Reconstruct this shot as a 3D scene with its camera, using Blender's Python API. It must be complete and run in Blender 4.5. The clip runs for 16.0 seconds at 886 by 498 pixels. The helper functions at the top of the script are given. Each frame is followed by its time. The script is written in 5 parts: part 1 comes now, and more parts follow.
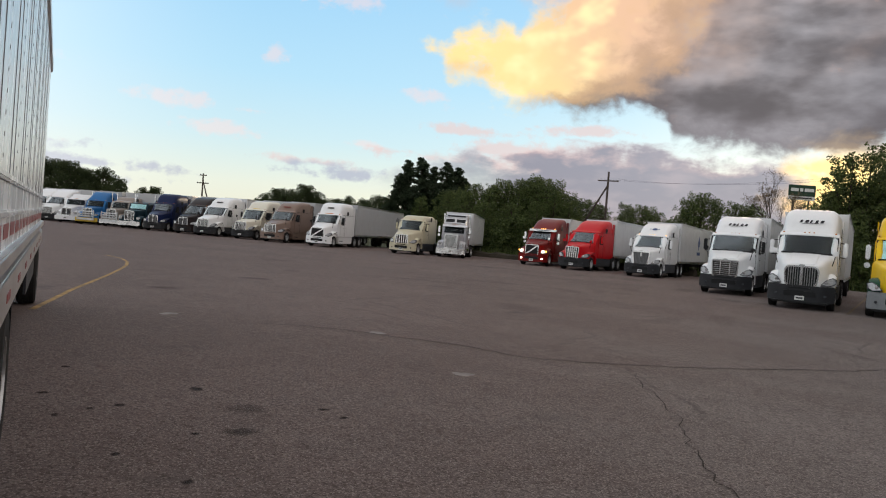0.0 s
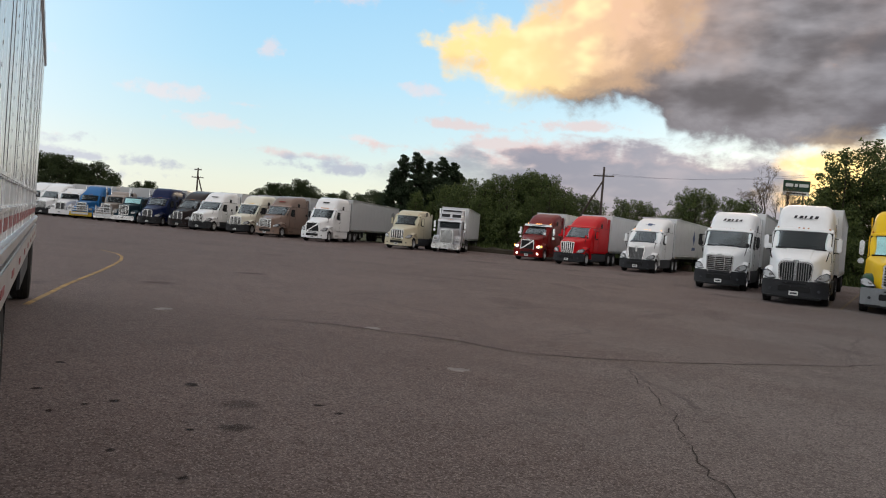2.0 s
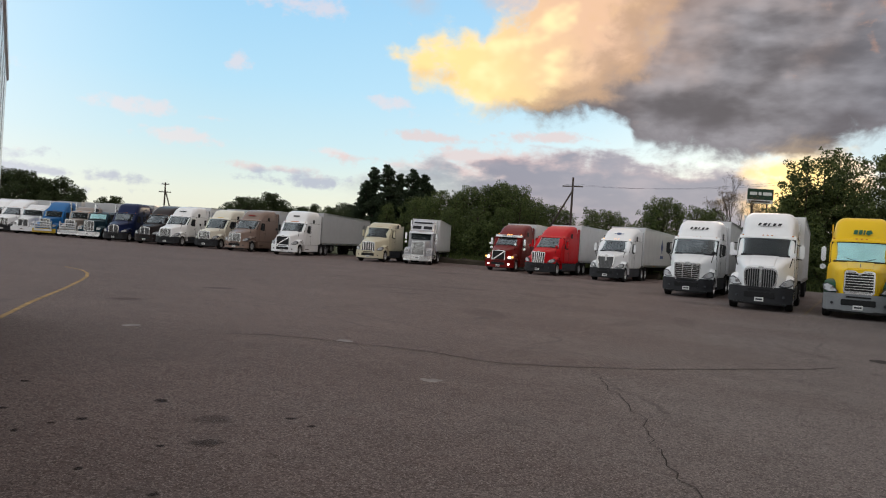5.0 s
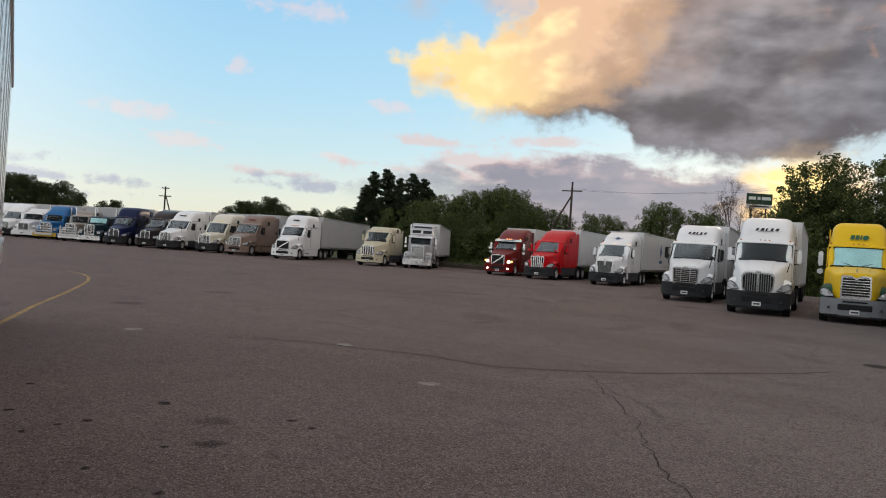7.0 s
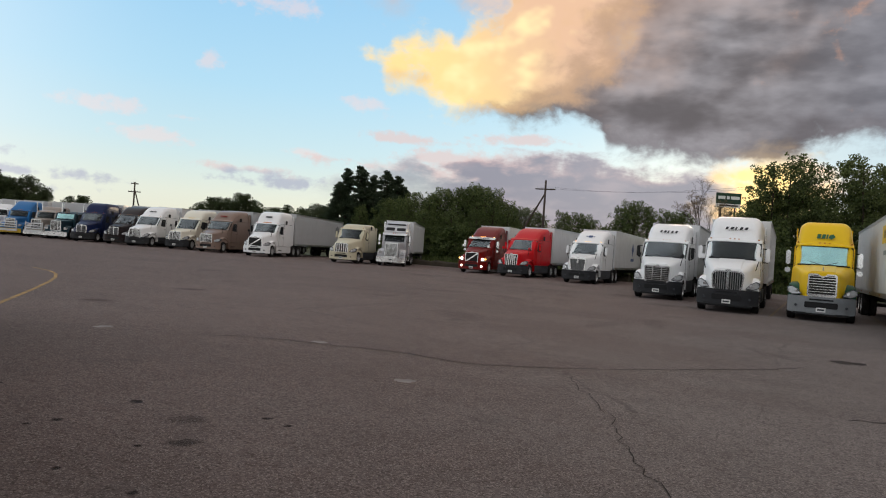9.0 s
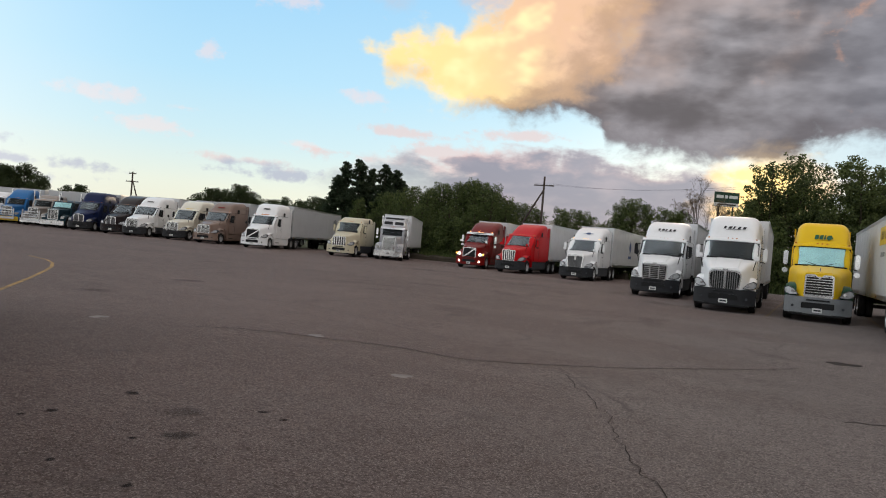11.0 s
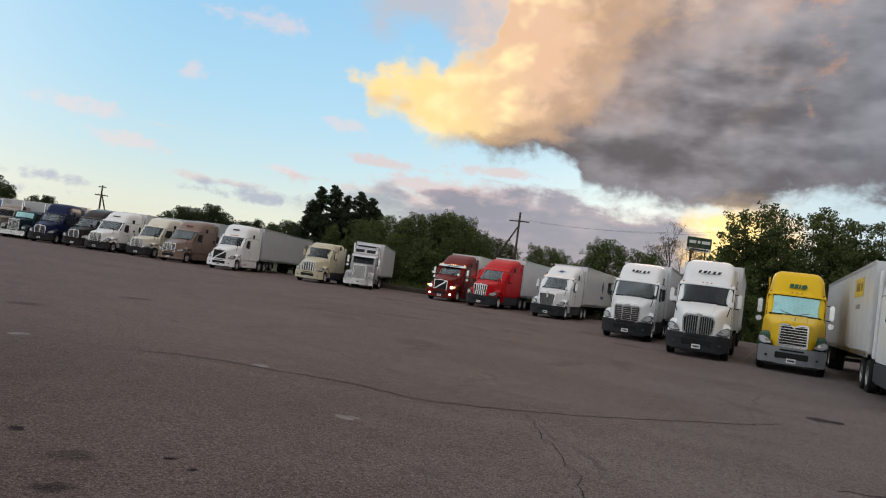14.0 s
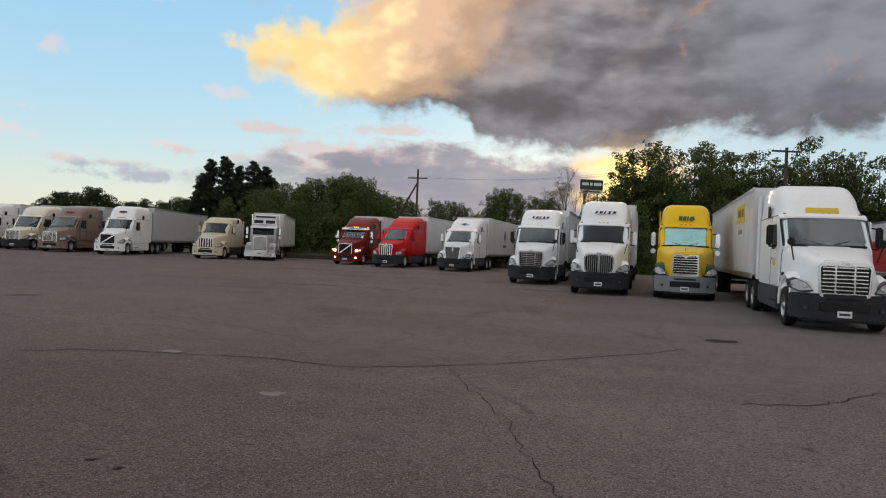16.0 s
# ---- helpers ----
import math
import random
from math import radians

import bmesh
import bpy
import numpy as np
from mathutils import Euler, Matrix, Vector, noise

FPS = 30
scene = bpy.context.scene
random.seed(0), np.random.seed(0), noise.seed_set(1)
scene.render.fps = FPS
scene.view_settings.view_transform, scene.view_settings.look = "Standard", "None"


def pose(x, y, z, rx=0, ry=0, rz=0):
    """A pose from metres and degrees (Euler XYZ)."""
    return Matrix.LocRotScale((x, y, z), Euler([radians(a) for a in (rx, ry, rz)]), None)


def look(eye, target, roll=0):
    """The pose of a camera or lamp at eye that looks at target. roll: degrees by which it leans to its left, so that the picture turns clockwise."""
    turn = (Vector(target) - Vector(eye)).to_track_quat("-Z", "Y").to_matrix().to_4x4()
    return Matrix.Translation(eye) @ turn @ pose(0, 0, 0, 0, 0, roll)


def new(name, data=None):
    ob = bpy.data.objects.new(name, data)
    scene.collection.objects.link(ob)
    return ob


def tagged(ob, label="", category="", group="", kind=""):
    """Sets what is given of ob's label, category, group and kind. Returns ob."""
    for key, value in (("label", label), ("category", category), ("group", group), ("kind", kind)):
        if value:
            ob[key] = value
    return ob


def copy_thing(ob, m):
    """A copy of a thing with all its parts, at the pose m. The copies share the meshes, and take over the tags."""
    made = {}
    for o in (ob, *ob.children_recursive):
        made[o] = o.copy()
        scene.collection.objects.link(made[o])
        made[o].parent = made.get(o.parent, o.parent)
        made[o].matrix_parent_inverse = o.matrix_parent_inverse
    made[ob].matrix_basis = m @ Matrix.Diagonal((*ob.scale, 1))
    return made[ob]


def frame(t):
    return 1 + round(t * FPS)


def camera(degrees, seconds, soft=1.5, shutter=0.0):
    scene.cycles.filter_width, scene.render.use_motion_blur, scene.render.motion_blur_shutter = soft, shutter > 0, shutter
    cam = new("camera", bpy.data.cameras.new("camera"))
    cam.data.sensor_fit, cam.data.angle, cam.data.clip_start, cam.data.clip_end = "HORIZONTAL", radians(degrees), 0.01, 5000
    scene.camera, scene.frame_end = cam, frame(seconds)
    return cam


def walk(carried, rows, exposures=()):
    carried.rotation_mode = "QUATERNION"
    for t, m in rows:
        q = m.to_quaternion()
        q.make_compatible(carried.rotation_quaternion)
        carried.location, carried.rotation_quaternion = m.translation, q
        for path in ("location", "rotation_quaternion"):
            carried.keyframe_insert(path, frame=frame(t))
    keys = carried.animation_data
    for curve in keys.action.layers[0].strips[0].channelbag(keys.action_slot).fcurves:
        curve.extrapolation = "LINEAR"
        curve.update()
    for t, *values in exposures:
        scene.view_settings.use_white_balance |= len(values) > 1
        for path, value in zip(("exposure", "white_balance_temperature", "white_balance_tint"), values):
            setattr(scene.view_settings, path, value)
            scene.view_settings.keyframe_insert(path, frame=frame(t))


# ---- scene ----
# ---- camera ----
cam = camera(64.2, 16.0, soft=1.1)
# seconds, x, y, z, yaw to the left of +Y, pitch up, lean to the left
F_ROWS = [
    (0.0, -0.09, 0.17, 1.69, 32.83, -0.97, 4.45),
    (0.5, -0.10, 0.18, 1.70, 33.13, -1.39, 4.64),
    (1.0, -0.08, 0.15, 1.70, 32.16, -0.93, 4.74),
    (1.5, -0.09, 0.16, 1.70, 32.03, -1.09, 4.57),
    (2.0, -0.09, 0.17, 1.70, 32.43, -1.36, 4.52),
    (2.5, -0.11, 0.19, 1.70, 32.34, -1.47, 4.40),
    (3.0, -0.09, 0.18, 1.70, 32.82, -1.40, 4.60),
    (3.5, -0.08, 0.17, 1.70, 32.39, -1.37, 4.05),
    (4.0, -0.07, 0.15, 1.69, 31.15, -1.26, 3.96),
    (4.5, -0.06, 0.11, 1.69, 30.67, -0.71, 4.11),
    (4.7, -0.06, 0.14, 1.69, 30.22, -0.36, 3.73),
    (7.0, 0.04, 0.01, 1.71, 30.21, 0.10, 3.81),
    (7.5, 0.03, 0.01, 1.71, 29.44, -0.02, 3.94),
    (8.0, 0.00, 0.01, 1.71, 28.83, 0.02, 3.71),
    (8.5, 0.00, 0.01, 1.70, 28.54, 0.07, 3.81),
    (9.0, -0.00, 0.00, 1.70, 28.05, 0.05, 4.00),
    (11.5, -0.03, 0.02, 1.71, 27.89, -0.44, 5.12),
    (12.0, -0.03, 0.02, 1.70, 27.93, -0.44, 5.31),
    (12.5, -0.02, 0.02, 1.70, 27.86, 0.00, 5.20),
    (13.0, -0.00, 0.01, 1.70, 27.83, -0.05, 4.83),
    (13.5, -0.10, 0.48, 1.69, 28.46, 1.36, 6.57),
    (14.0, -0.31, 0.92, 1.68, 26.00, 2.44, 7.76),
    (14.5, -0.25, 1.16, 1.68, 24.10, 2.37, 5.27),
    (15.0, -0.19, 1.18, 1.68, 23.55, 2.01, 2.49),
    (15.5, -0.36, 1.08, 1.69, 21.58, 1.91, 2.92),
    (16.0, -0.44, 0.91, 1.69, 17.81, -0.17, 2.31),
]


def cam_pose(x, y, z, yaw, pitch, lean):
    return pose(x, y, z, 90 + pitch, 0, yaw) @ pose(0, 0, 0, 0, 0, lean)


walk(cam, [(r[0], cam_pose(*r[1:])) for r in F_ROWS],
     exposures=[(0, 0.11), (4.7, 0.09), (7, 0.02), (9, 0.03), (11.5, 0.13), (13, 0.13), (14.5, -0.04), (16, -0.04)])

# ---- world and sun ----
SUN_AZ, SUN_EL = 5.0, 7.0      # degrees to the left of +Y, above the horizon


class Nodes:
    """Small helper to write node trees as sums."""

    def __init__(self, tree):
        self.t = tree
        tree.nodes.clear()

    def n(self, kind, ins=(), operation=None, use_clamp=None, interpolation_type=None, feature=None):
        node = self.t.nodes.new(kind)
        if operation:
            node.operation = operation
        if use_clamp:
            node.use_clamp = True
        if interpolation_type:
            node.interpolation_type = interpolation_type
        if feature:
            node.feature = feature
        items = ins.items() if isinstance(ins, dict) else enumerate(ins)
        for k, v in items:
            if isinstance(v, bpy.types.NodeSocket):
                self.t.links.new(v, node.inputs[k])
            elif v is not None:
                node.inputs[k].default_value = v
        return node

    def m(self, op, a, b=None, c=None, clamp=False):
        return self.n("ShaderNodeMath", [a, b, c], operation=op, use_clamp=clamp).outputs[0]

    def add(self, a, b):
        return self.m("ADD", a, b)

    def mul(self, a, b):
        return self.m("MULTIPLY", a, b)

    def step(self, x, lo, hi):
        return self.n("ShaderNodeMapRange", [x, lo, hi, 0.0, 1.0], interpolation_type="SMOOTHSTEP").outputs[0]

    def mix(self, f, a, b, blend="MIX"):
        node = self.t.nodes.new("ShaderNodeMix")
        node.data_type, node.blend_type = "RGBA", blend
        for i, v in ((0, f), (6, a), (7, b)):
            if isinstance(v, bpy.types.NodeSocket):
                self.t.links.new(v, node.inputs[i])
            else:
                node.inputs[i].default_value = v if i == 0 else (*v, 1.0)[:4]
        return node.outputs[2]

    def noise(self, vec, scale, detail=4.0, rough=0.55, distort=0.0):
        return self.n("ShaderNodeTexNoise", {"Vector": vec, "Scale": scale, "Detail": detail, "Roughness": rough, "Distortion": distort}).outputs[0]

    def ramp(self, x, stops, ease="LINEAR"):
        node = self.n("ShaderNodeValToRGB", [x])
        cr = node.color_ramp
        cr.interpolation = ease
        cr.elements[0].position, cr.elements[1].position = stops[0][0], stops[-1][0]
        for p, _ in stops[1:-1]:
            cr.elements.new(p)
        for e, (p, c) in zip(cr.elements, stops):
            e.position, e.color = p, (*c, 1)
        return node.outputs[0]

    def scaled(self, vec, x, y, z, loc=(0, 0, 0)):
        return self.n("ShaderNodeMapping", {"Vector": vec, "Scale": (x, y, z), "Location": loc}).outputs[0]


def sky_world():
    world = bpy.data.worlds.new("dusk_sky")
    scene.world = world
    world.use_nodes = True
    N = Nodes(world.node_tree)
    d = N.n("ShaderNodeTexCoord").outputs["Generated"]
    tex = N.n("ShaderNodeTexSky")
    tex.sky_type, tex.sun_disc, tex.sun_elevation, tex.sun_rotation = "NISHITA", False, radians(SUN_EL), radians(-SUN_AZ)
    sky = tex.outputs[0]
    a = radians(28.05)
    right = N.n("ShaderNodeVectorMath", [d, (math.cos(a), math.sin(a), 0)], operation="DOT_PRODUCT").outputs["Value"]
    ahead = N.n("ShaderNodeVectorMath", [d, (-math.sin(a), math.cos(a), 0)], operation="DOT_PRODUCT").outputs["Value"]
    up = N.n("ShaderNodeSeparateXYZ", [d]).outputs[2]
    az, el = N.m("ARCTAN2", right, ahead), N.m("ARCSINE", up)
    # clear evening air: pale at the horizon, blue above
    air = N.mix(0.88, N.mix(1.0, sky, (0.10, 0.10, 0.10), "MULTIPLY"), N.ramp(N.m("DIVIDE", el, 1.2), [
        (0.0, (0.86, 0.84, 0.68)), (0.045, (0.82, 0.88, 0.78)), (0.10, (0.62, 0.84, 0.92)), (0.17, (0.48, 0.78, 0.98)), (0.28, (0.36, 0.68, 0.97)), (1.0, (0.14, 0.32, 0.62))]))

    def wide(scale, z=1.3, loc=(0, 0, 0), detail=5.0, rough=0.52, distort=0.0):
        return N.add(N.noise(N.scaled(d, 1, 1, z, loc), scale, detail, rough, distort), -0.5)

    w1, w2, w3 = wide(7.0, 1.5, rough=0.55), wide(20.0, 1.3, (3, 1, 2), rough=0.58, distort=0.3), wide(55.0, 1.4, (6, 2, 9), 4.0, 0.6)
    flat1, flat2 = wide(4.0, 3.0, (1, 4, 8), 5.0, 0.5), wide(9.0, 2.6, (7, 5, 1), 6.0, 0.55)
    ragged = N.add(N.add(N.mul(w1, 0.085), N.mul(w2, 0.085)), N.mul(w3, 0.026))

    def curve(x, pts, lo, hi, out=0.5):
        """A bent line through the points (x, value)."""
        r = N.ramp(N.m("DIVIDE", N.add(x, -lo), hi - lo), [((a - lo) / (hi - lo), (v / out,) * 3) for a, v in pts], "EASE")
        return N.mul(N.n("ShaderNodeSeparateColor", [r]).outputs[0], out)

    # the great cloud: where its underside and its crown run
    under = curve(az, [(-0.16, 0.300), (-0.112, 0.262), (-0.095, 0.232), (-0.05, 0.217), (0.03, 0.190), (0.09, 0.180), (0.16, 0.185), (0.205, 0.176), (0.222, 0.146),
                       (0.28, 0.134), (0.34, 0.134), (0.385, 0.136), (0.43, 0.142), (0.49, 0.152), (0.56, 0.154), (0.68, 0.162), (1.1, 0.22)], -0.2, 1.2)
    crown = curve(az, [(-0.16, 0.225), (-0.115, 0.262), (-0.08, 0.288), (-0.055, 0.305), (-0.01, 0.312), (0.0, 0.296), (0.012, 0.314), (0.06, 0.320), (0.10, 0.42), (0.2, 0.5)], -0.2, 1.2)
    body = N.add(N.m("SMOOTH_MIN", N.add(el, N.mul(under, -1.0)), N.add(crown, N.mul(el, -1.0)), 0.02), ragged)
    cloud = N.step(body, -0.014, 0.026)
    # lit on the flank towards the open sky, grey behind it
    edge_az = curve(el, [(0.17, -0.03), (0.19, 0.00), (0.205, 0.055), (0.22, 0.11), (0.245, 0.165), (0.27, 0.175), (0.34, 0.20), (0.42, 0.22), (0.6, 0.25)], 0.15, 0.65, 0.5)
    lit = N.step(N.add(N.add(edge_az, N.mul(az, -1.0)), N.add(N.mul(w1, 0.36), N.mul(w2, 0.20))), -0.120, 0.085)

    def relief(scale, z, loc, push, detail, rough):
        """Bright on the sides of the billows that face the light."""
        a = N.scaled(d, 1, 1, z, loc)
        b = N.n("ShaderNodeVectorMath", [a, push], operation="ADD").outputs[0]
        return N.m("SUBTRACT", N.noise(a, scale, detail, rough), N.noise(b, scale, detail, rough))

    puff = N.add(N.mul(relief(11.0, 1.4, (5, 2, 3), (-0.012, -0.006, 0.016), 3.0, 0.45), 1.5), N.mul(relief(5.0, 1.4, (5, 2, 3), (-0.03, -0.015, 0.04), 2.0, 0.4), 1.0))
    gold = N.mix(N.step(N.add(N.add(az, N.mul(el, 0.8)), N.mul(w1, 0.2)), 0.14, 0.42), (1.08, 0.80, 0.36), (0.88, 0.57, 0.38))
    gold = N.mix(N.mul(N.step(puff, 0.02, 0.32), 0.8), gold, (1.22, 0.98, 0.52))
    gold = N.mix(N.mul(N.step(puff, 0.0, -0.32), 0.6), gold, (0.82, 0.54, 0.28))
    tone = N.add(N.add(N.mul(flat1, 0.9), N.mul(flat2, 0.55)), N.mul(puff, 0.45))
    grey = N.mix(N.step(tone, -0.22, 0.20), (0.138, 0.126, 0.132), (0.375, 0.360, 0.385))
    grey = N.mix(N.mul(N.step(az, 0.36, 0.66), 0.45), grey, (0.20, 0.225, 0.285))
    grey = N.mix(N.mul(N.step(az, 0.26, 0.05), 0.45), grey, (0.215, 0.168, 0.150))
    grey = N.mix(N.mul(N.step(body, 0.060, 0.012), 0.55), grey, (0.150, 0.132, 0.142))
    ember = N.mul(N.mul(N.step(N.add(N.add(w2, N.mul(w1, 0.8)), N.mul(flat2, 0.5)), 0.12, 0.30), N.step(el, 0.16, 0.25)), 0.55)
    grey = N.mix(ember, grey, (0.62, 0.33, 0.22))
    warm = N.mul(N.step(N.add(N.add(edge_az, N.mul(az, -1.0)), N.add(N.mul(w1, 0.5), N.mul(flat2, 0.3))), -0.30, -0.02), N.step(N.add(el, N.mul(w1, 0.1)), 0.19, 0.27))
    grey = N.mix(N.mul(warm, 0.80), grey, N.mix(N.step(puff, -0.2, 0.25), (0.36, 0.27, 0.24), (0.56, 0.44, 0.40)))
    great = N.mix(lit, grey, gold)
    great = N.mix(N.mul(N.mul(N.step(lit, 0.05, 0.45), N.step(lit, 0.95, 0.5)), 0.55), great, (0.58, 0.37, 0.23))
    great = N.mix(N.mul(N.step(body, 0.022, 0.0), 0.35), great, N.mix(lit, (0.42, 0.41, 0.45), (1.0, 0.82, 0.55)))
    # a thin high veil over its crown
    veil = N.mul(N.mul(N.step(N.add(N.add(el, N.mul(az, 0.10)), N.add(N.mul(w1, 0.14), N.mul(w2, 0.06))), 0.300, 0.350), N.step(N.add(az, N.mul(w1, 0.3)), -0.17, -0.09)), 0.75)
    veil_col = N.mix(N.step(N.add(az, N.mul(w2, 0.3)), -0.02, 0.10), (0.58, 0.54, 0.56), (0.90, 0.62, 0.44))

    def bank_of(a0, e0, ra, re, rag=1.0):
        """Soft patch about a direction, torn by noise."""
        x, y = N.mul(N.add(az, -a0), 1.0 / ra), N.mul(N.add(el, -e0), 1.0 / re)
        r = N.m("SQRT", N.add(N.mul(x, x), N.mul(y, y)))
        return N.step(N.add(r, N.add(N.mul(flat2, 4.5 * rag), N.add(N.mul(w2, 2.4 * rag), N.mul(w3, 2.6 * rag)))), 1.30, 0.05)

    def sum_of(spots):
        total = None
        for s in spots:
            b = bank_of(*s)
            total = b if total is None else N.m("MAXIMUM", total, b)
        return total

    col = air
    col = N.mix(N.mul(N.mul(N.step(az, 0.30, 0.48), N.step(el, 0.26, 0.14)), 0.55), col, (0.50, 0.66, 0.76))
    # small pink wisps, then mauve streaks over the horizon
    pink = sum_of([(-0.332, 0.228, 0.013, 0.010), (-0.480, 0.150, 0.026, 0.008), (-0.435, 0.155, 0.030, 0.008), (-0.395, 0.122, 0.050, 0.010), (-0.36, 0.150, 0.030, 0.005),
                   (-0.205, 0.120, 0.028, 0.006), (-0.64, 0.185, 0.040, 0.010), (-0.12, 0.193, 0.024, 0.012), (-0.27, 0.310, 0.08, 0.012)])
    col = N.mix(N.mul(pink, 0.45), col, (0.95, 0.70, 0.66))
    mauve = sum_of([(-0.27, 0.090, 0.062, 0.007), (-0.215, 0.079, 0.075, 0.012), (-0.545, 0.060, 0.085, 0.007), (-0.57, 0.043, 0.08, 0.007), (-0.70, 0.080, 0.08, 0.010), (-0.06, 0.150, 0.07, 0.006), (0.10, 0.158, 0.055, 0.007), (-0.11, 0.112, 0.09, 0.010), (-0.02, 0.128, 0.10, 0.012)])
    col = N.mix(N.mul(mauve, 0.75), col, N.mix(N.step(N.add(el, N.mul(w2, 0.05)), 0.078, 0.096), (0.42, 0.44, 0.56), (0.78, 0.62, 0.60)))
    # the low bank
    top = curve(az, [(-0.22, 0.060), (-0.15, 0.090), (-0.10, 0.108), (-0.03, 0.128), (0.06, 0.146), (0.13, 0.144), (0.22, 0.134), (0.34, 0.122), (0.42, 0.108), (0.55, 0.085)], -0.3, 0.7)
    lift = N.add(N.add(top, N.mul(el, -1.0)), N.add(N.mul(flat2, 0.110), N.mul(w2, 0.045)))
    bank = N.mul(N.step(lift, -0.004, 0.018), N.mul(N.step(N.add(az, N.mul(flat2, 0.3)), -0.20, 0.04), N.step(az, 0.60, 0.42)))
    bank_col = N.mix(N.step(N.add(lift, N.mul(flat2, 0.05)), 0.002, 0.032), (0.74, 0.54, 0.52), (0.285, 0.272, 0.335))
    bank_col = N.mix(N.mul(N.step(az, 0.0, 0.25), 0.5), bank_col, (0.34, 0.34, 0.40))
    bank_col = N.mix(N.mul(N.step(N.add(flat1, N.mul(flat2, 0.7)), 0.04, 0.22), 0.5), bank_col, (0.54, 0.46, 0.49))
    bank_col = N.mix(N.mul(N.step(N.add(N.mul(flat1, -1.0), N.mul(w2, 0.5)), 0.06, 0.20), 0.4), bank_col, (0.22, 0.225, 0.285))
    bank_col = N.mix(N.mul(N.step(el, 0.050, 0.025), 0.5), bank_col, (0.86, 0.62, 0.48))
    col = N.mix(N.mul(bank, 0.92), col, bank_col)
    col = N.mix(veil, col, veil_col)
    col = N.mix(cloud, col, great)
    # the glow of the low sun under the cloud
    ga, ge = N.add(az, -0.425), N.add(el, -0.104)
    r2 = N.m("SQRT", N.add(N.mul(ga, ga), N.mul(N.mul(ge, ge), 1.9)))
    glow = N.mul(N.step(N.add(r2, N.add(N.mul(w2, -0.12), N.mul(flat2, 0.16))), 0.100, 0.034), N.step(N.add(w2, N.mul(flat2, 1.0)), -0.30, -0.10))
    glow = N.mul(glow, N.m("SUBTRACT", 1.0, N.mul(cloud, 0.80)))
    col = N.mix(glow, col, N.mix(N.step(r2, 0.07, 0.02), (1.20, 0.82, 0.40), (1.55, 1.14, 0.46)))
    # the cloud deck goes on overhead
    deck = N.mul(N.step(N.add(el, N.mul(w1, 0.5)), 0.42, 0.72), 0.85)
    deck_col = N.mix(N.step(N.add(w1, N.mul(w2, 0.4)), -0.15, 0.15), (0.58, 0.550, 0.53), (0.98, 0.94, 0.91))
    col = N.mix(deck, col, deck_col)
    # open sky away from the sunset, unseen and brightened to light the truck fronts
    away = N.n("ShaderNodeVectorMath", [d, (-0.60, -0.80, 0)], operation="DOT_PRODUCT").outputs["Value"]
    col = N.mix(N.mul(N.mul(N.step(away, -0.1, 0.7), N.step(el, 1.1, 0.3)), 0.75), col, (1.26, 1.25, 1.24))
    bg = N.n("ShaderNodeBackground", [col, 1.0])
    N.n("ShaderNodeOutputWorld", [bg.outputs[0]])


sky_world()
sun = new("sun", bpy.data.lights.new("sun", "SUN"))
sun.data.energy, sun.data.angle, sun.data.color = 0.5, radians(12), (1.0, 0.80, 0.58)
sa, se = radians(SUN_AZ), radians(SUN_EL)
sun.matrix_world = look((0, 0, 0), (math.sin(sa) * math.cos(se), -math.cos(sa) * math.cos(se), -math.sin(se)))

# ---- materials ----
MATS = {}


def material(name, build):
    if name not in MATS:
        mat = bpy.data.materials.new(name)
        mat.use_nodes = True
        N = Nodes(mat.node_tree)
        sh = build(N)
        N.n("ShaderNodeOutputMaterial", [sh])
        MATS[name] = mat
    return MATS[name]


def principled(N, color, rough=0.5, metal=0.0, bump=None, coat=0.0, bump_dist=0.01, strength=0.5, spec=0.5):
    ins = {"Base Color": color if isinstance(color, bpy.types.NodeSocket) else (*color, 1.0), "Roughness": rough, "Metallic": metal,
           "Coat Weight": coat, "Coat Roughness": 0.06, "Specular IOR Level": spec}
    if bump is not None:
        ins["Normal"] = N.n("ShaderNodeBump", {"Height": bump, "Strength": strength, "Distance": bump_dist}).outputs[0]
    return N.n("ShaderNodeBsdfPrincipled", ins).outputs[0]


def plain(name, color, rough=0.5, metal=0.0, vary=0.25, scale=6.0, coat=0.0, spec=None):
    """A surface with broad and fine variation of its tone and gloss."""
    def build(N):
        p = N.n("ShaderNodeTexCoord").outputs["Object"]
        a, b = N.noise(p, scale * 0.25, 4), N.noise(p, scale * 4, 3)
        f = N.add(N.mul(a, 0.65), N.mul(b, 0.35))
        lo, hi = [c * (1 - vary) for c in color], [min(1, c * (1 + vary * 0.6)) for c in color]
        return principled(N, N.mix(N.step(f, 0.3, 0.7), lo, hi), N.add(N.mul(b, 0.16), max(0.02, rough - 0.08)), metal, coat=coat,
                          spec=(0.15 if max(color) < 0.1 else 0.4) if spec is None else spec)
    return material(name, build)


